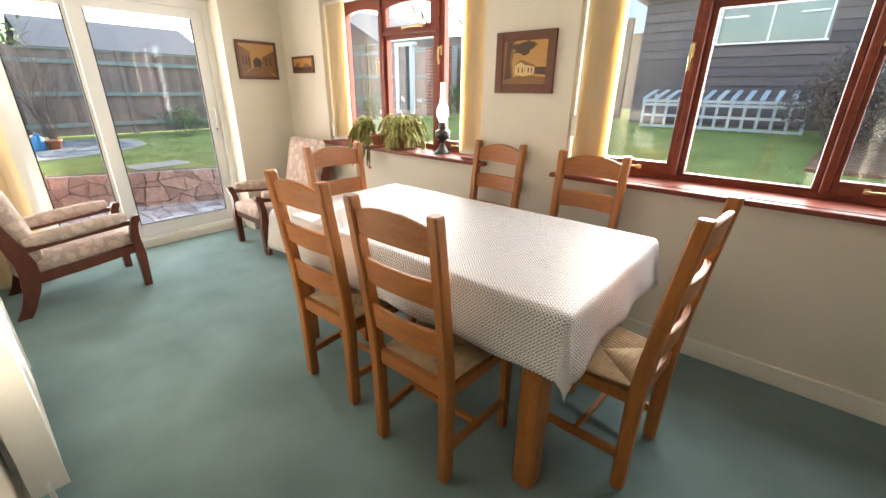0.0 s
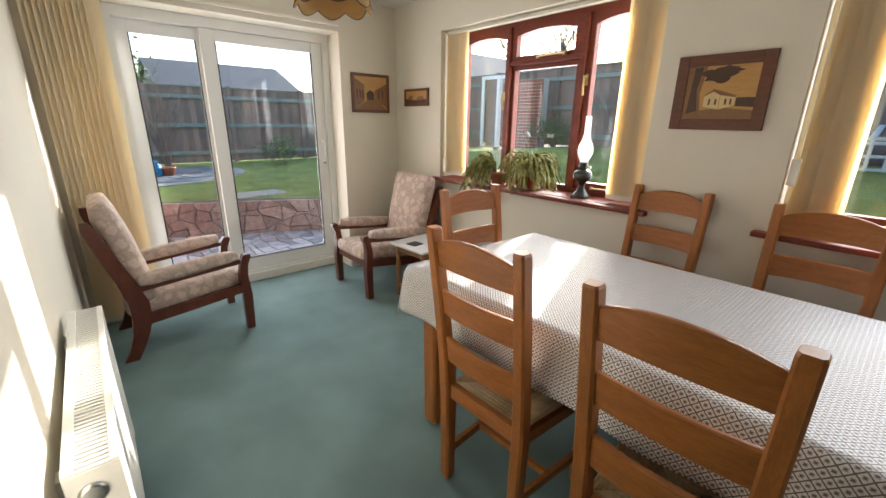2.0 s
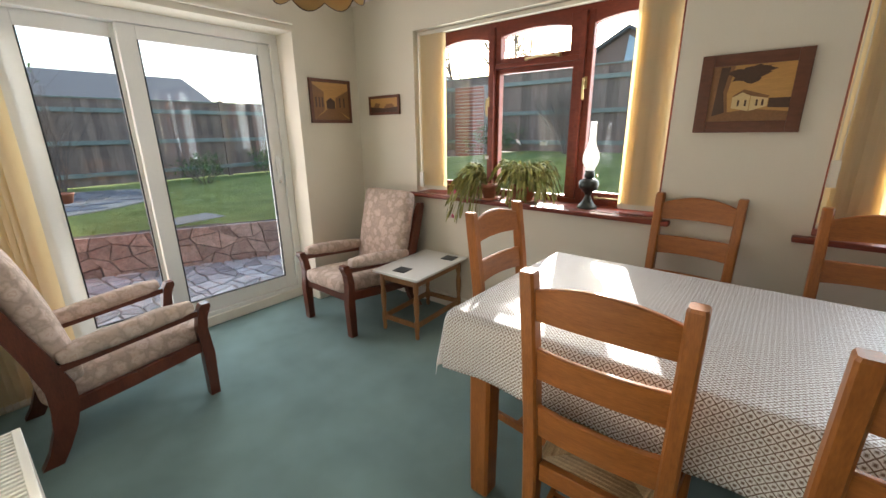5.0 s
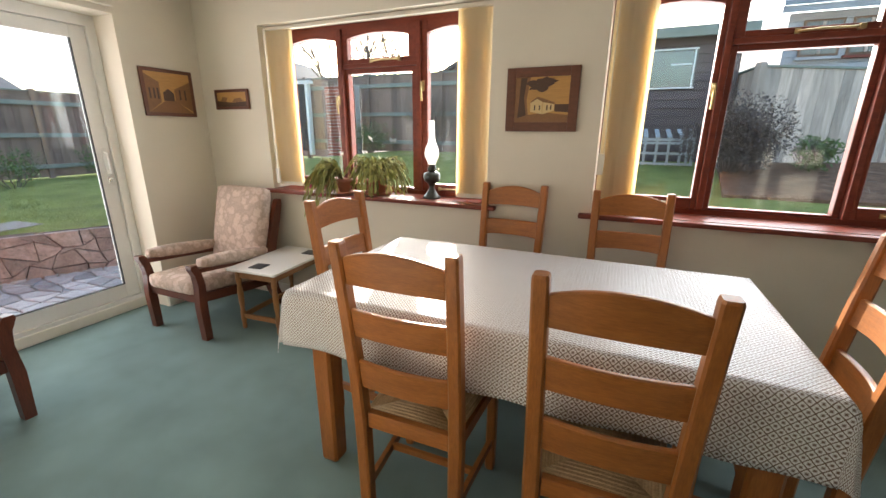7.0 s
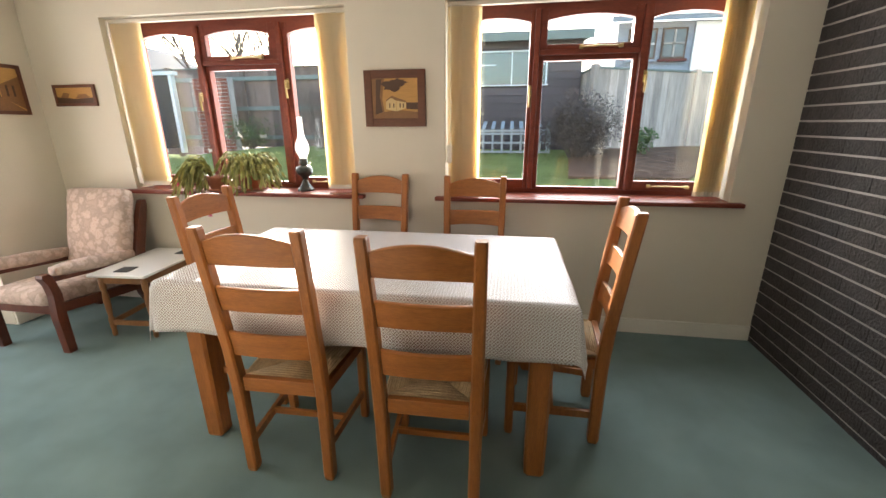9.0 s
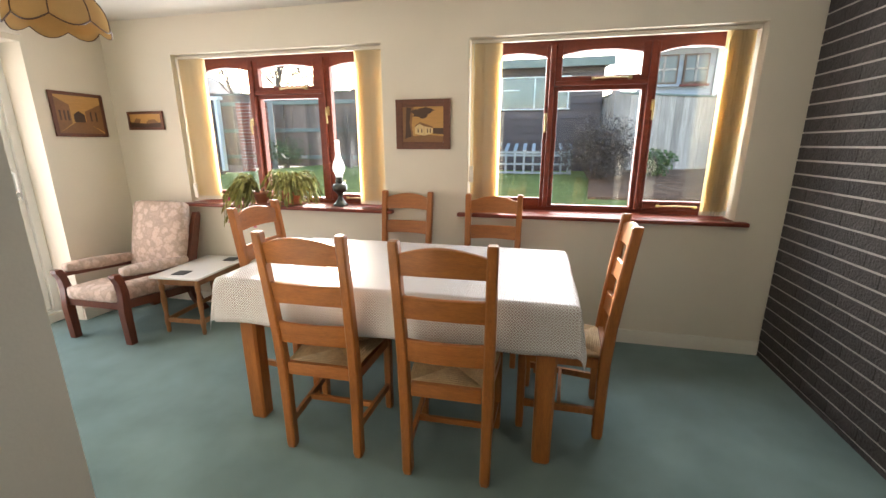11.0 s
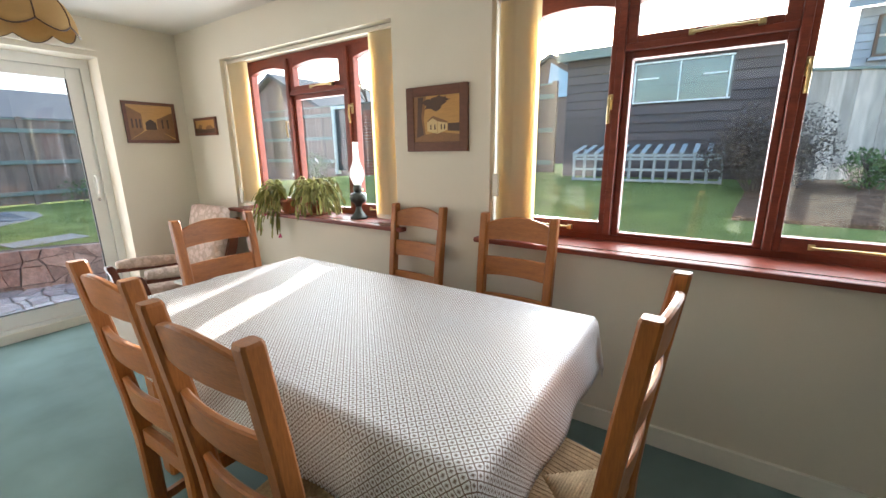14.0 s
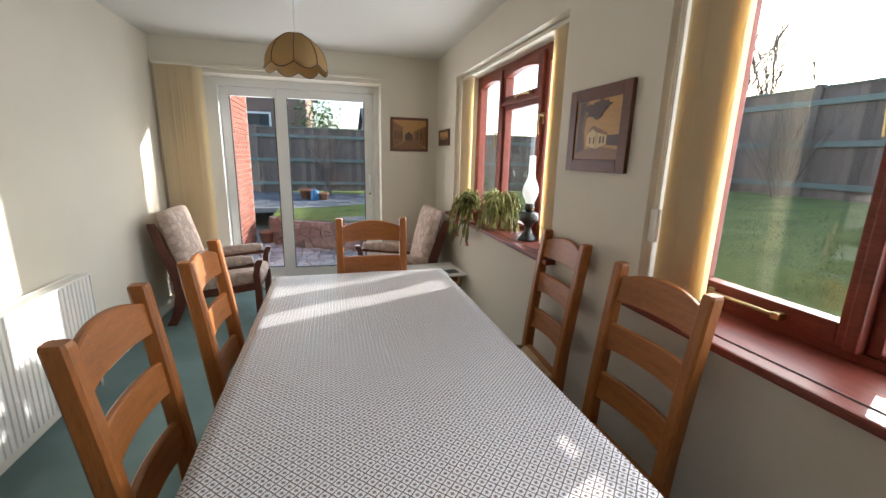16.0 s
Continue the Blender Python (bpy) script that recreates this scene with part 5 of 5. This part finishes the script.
def bare_tree(x, y, z, height, label, seed, depth=5, r=0.075):
    rnd = random.Random(seed)
    t = thing("tree", label, "tree", pose(x, y, z))
    bm = bmesh.new()
    tube(bm, [(0, 0, -0.2), (0.04, 0.02, height * 0.2), (0.0, 0.05, height * 0.38)], r, 8, 0.7)
    part("trunk", bm, TWIG, t)
    bm = bmesh.new()
    for _ in range(5):
        twigs(bm, Vector((0, 0.05, height * rnd.uniform(0.3, 0.38))), Vector((rnd.uniform(-0.7, 0.7), rnd.uniform(-0.7, 0.7), 0.8)).normalized(), height * 0.25, r * 0.55, depth - 1, rnd, 0.6, 3)
    part("branches", bm, TWIG, t)
    return t


def shrub(x, y, z, w, h, label, material, seed, leaves, stems=14, leaf_size=0.02):
    rnd = random.Random(seed)
    s = thing("shrub", label, "shrub", pose(x, y, z))
    bm = bmesh.new()
    for _ in range(stems):
        d = Vector((rnd.uniform(-w, w), rnd.uniform(-w, w), h)).normalized()
        twigs(bm, Vector((d.x * 0.06, d.y * 0.06, -0.05)), d, h * 0.5, 0.009, 3 if leaves < 200 else 2, rnd, 0.5, 3)
    part("branches", bm, TWIG, s)
    if leaves:
        bm = bmesh.new()
        lobes = [(Vector((rnd.uniform(-0.6, 0.6) * w, rnd.uniform(-0.6, 0.6) * w, h * rnd.uniform(0.35, 0.75))), rnd.uniform(0.25, 0.45)) for _ in range(9)]
        for _ in range(leaves):
            c, rr = rnd.choice(lobes)
            v = Vector((rnd.gauss(0, 1), rnd.gauss(0, 1), rnd.gauss(0, 1))).normalized() * rnd.random() ** 0.35
            p = c + Vector((v.x * w * rr * 1.5, v.y * w * rr * 1.5, v.z * h * rr))
            if p.z < 0:
                continue
            a, b = Vector((rnd.gauss(0, 1), rnd.gauss(0, 1), rnd.gauss(0, 1))).normalized(), Vector((rnd.gauss(0, 1), rnd.gauss(0, 1), rnd.gauss(0, 1))).normalized()
            k = leaf_size * rnd.uniform(0.6, 1.4)
            bm.faces.new([bm.verts.new(p - a * k), bm.verts.new(p + b * k * 0.5), bm.verts.new(p + a * k), bm.verts.new(p - b * k * 0.5)])
        part("leaves", bm, material, s)
    return s


bare_tree(-8.6, 10.4, -0.18, 5.4, "bare winter tree behind the garden fence", 5, 5, 0.085)
bare_tree(-6.6, 10.2, -0.18, 4.9, "bare winter tree behind the garden fence", 9, 5, 0.075)
shrub(-11.3, 1.3, 0.35, 0.5, 1.7, "bare multi-stemmed winter shrub by the fence", TWIG, 3, 0, 16)
shrub(-10.9, 3.6, 0.33, 0.6, 0.7, "low evergreen shrub under the fence", GREEN, 6, 900, 8, 0.03)
shrub(-11.4, 5.4, 0.33, 0.7, 0.8, "low evergreen shrub under the fence", GREEN, 7, 900, 8, 0.03)
shrub(-4.6, 8.1, 0.85, 0.7, 1.3, "tangled bare climber against the fence", TWIG, 12, 0, 18)
shrub(-6.4, 8.2, 0.85, 0.6, 0.8, "green shrub against the fence", GREEN, 13, 1100, 8, 0.03)
shrub(-9.0, 7.8, 0.5, 0.6, 0.9, "green shrub against the fence", GREEN, 14, 1100, 8, 0.03)
shrub(0.36, 6.3, 0.87, 0.6, 0.92, "rounded brown winter hedge bush beside the shed", BUSH, 15, 11000, 26, 0.019)
shrub(1.35, 6.6, 0.86, 0.3, 0.55, "leafy flowering plant by the pale fence", GREEN, 16, 900, 6, 0.03)
shrub(-14.5, 0.9, -0.18, 1.0, 3.6, "green conifer beyond the fence", GREEN, 17, 1800, 8, 0.06)
bed = []
for k in range(11):
    v = k / 10
    xa, xb, y = 0.15 + 0.35 * v, 1.6 + 2.2 * v, 5.2 + 3.0 * v
    zt = lawn_z(xa, y) + 0.035 + 0.012 * math.sin(k * 2.1)
    bed.append([(xa, y, zt - 0.2), (xa, y, zt), (0.6 * xa + 0.4 * xb, y + 0.04, zt + 0.03), (xb, y, zt), (xb, y, zt - 0.2)])
solid("flower_bed", loft(bmesh.new(), bed), MULCH, "red-brown earth flower bed along the fence", "flower bed", "structure")

for x, y, r, hh, lab in ((-10.4, 0.75, 0.17, 0.24, "terracotta plant pot on the terrace"), (-10.1, 1.15, 0.12, 0.17, "terracotta plant pot on the terrace"), (-7.45, 0.2, 0.13, 0.2, "terracotta plant pot by the brick wall")):
    zz = 0.352 if x < -9 else -0.115
    pt = solid("plant_pot", moved(lathe([(r * 0.7, 0), (r * 0.95, hh * 0.8), (r * 1.08, hh * 0.82), (r * 1.08, hh), (r * 0.95, hh), (r * 0.9, hh * 0.9)], 20), pose(x, y, zz)), TERRACOTTA, lab, "plant pot", group="garden pots")
wc = thing("watering_can", "blue plastic watering can on the terrace", "watering can", pose(-10.1, 0.95, 0.352))
part("body", lathe([(0.09, 0), (0.10, 0.02), (0.095, 0.2), (0.06, 0.24)], 18), BLUE, wc)
part("spout", tube(bmesh.new(), [(0.08, 0, 0.06), (0.2, 0, 0.2), (0.28, 0, 0.3)], 0.02, 8), BLUE, wc)
part("handle", tube(bmesh.new(), [(-0.09, 0, 0.06), (-0.17, 0, 0.16), (-0.12, 0, 0.28), (0.0, 0, 0.27)], 0.014, 8), BLUE, wc)

# brick pier and timber screen near the corner of the garden
pier = thing("brick_pier", "red brick pier with a white frame beside it", "pier", pose(-7.15, 8.35, 0.8))
part("shaft", box(-0.415, 0.415, -0.095, 0.1, 0, 1.6), PALE_MORTAR, pier)
for r in range(21):
    for c in range(-1, 4):
        x0 = max(-0.42, -0.42 + c * 0.21 + (0.105 if r % 2 else 0))
        x1 = min(0.42, -0.42 + (c + 1) * 0.21 + (0.105 if r % 2 else 0) - 0.01)
        if x1 - x0 > 0.03:
            part("brick", box(x0, x1, -0.108, -0.096, 0.006 + r * 0.076, 0.070 + r * 0.076), RED_BRICK, pier)
part("white_post", box(-1.06, -0.98, -0.06, 0.06, 0, 1.68, bev=0.006), UPVC, pier)
part("glazed_panel", box(-1.5, -1.07, -0.02, 0.02, 0.1, 1.68), SLATE, pier)
part("white_post", box(-1.6, -1.5, -0.06, 0.06, 0, 1.68, bev=0.006), UPVC, pier)
part("top_rail", box(-1.6, -0.9, -0.07, 0.07, 1.68, 1.76, bev=0.006), UPVC, pier)

# ---- dark brick wall of the room ----
CO, BL = 0.0816, 0.2215
east = thing("wall_east", "painted dark grey brick wall with pale mortar joints", "wall", kind="structure")
part("mortar", box(XE + 0.007, XE + 0.3, -3.6, YN - 0.001, 0.0, ZC - 0.001), PALE_MORTAR, east)
protos = []
for k in range(3):
    bmk = bmesh.new()
    bx(bmk, 0.0, 0.0065, -BL / 2 + 0.0018, BL / 2 - 0.0018, -CO / 2 + 0.0055, CO / 2 - 0.0055, bev=0.0025)
    for v in bmk.verts:
        v.co += Vector((0.0012 * noise.noise(v.co * 30 + Vector((k * 7, 0, 0))), 0.002 * noise.noise(v.co * 20 + Vector((0, k * 5, 0))), 0.0018 * noise.noise(v.co * 25 + Vector((0, 0, k * 9)))))
    protos.append(mesh_of("brick", bmk, BRICK))
rest = bmesh.new()
for r in range(30):
    z = r * CO - 0.0084
    for c in range(27):
        y = YN + 0.06 - BL / 2 - c * BL + (BL / 2 if r % 2 else 0)
        lo, hi = y - BL / 2 + 0.0018, y + BL / 2 - 0.0018
        if z + CO / 2 > ZC or lo > YN - 0.03:
            continue
        if hi > YN - 0.004:
            bx(rest, XE, XE + 0.0065, lo, YN - 0.004, z - CO / 2 + 0.0055, z + CO / 2 - 0.0055)
        elif y > 0.35:
            o = new("brick", protos[(r * 7 + c * 3) % 3])
            o.parent = east
            o.location = (XE + random.uniform(-0.001, 0.0005), y, z)
        elif y > YS - 0.3:
            bx(rest, XE, XE + 0.0065, lo, hi, z - CO / 2 + 0.0055, z + CO / 2 - 0.0055)
part("bricks", rest, BRICK, east)
east.children[-1]["kind"] = "stuff"
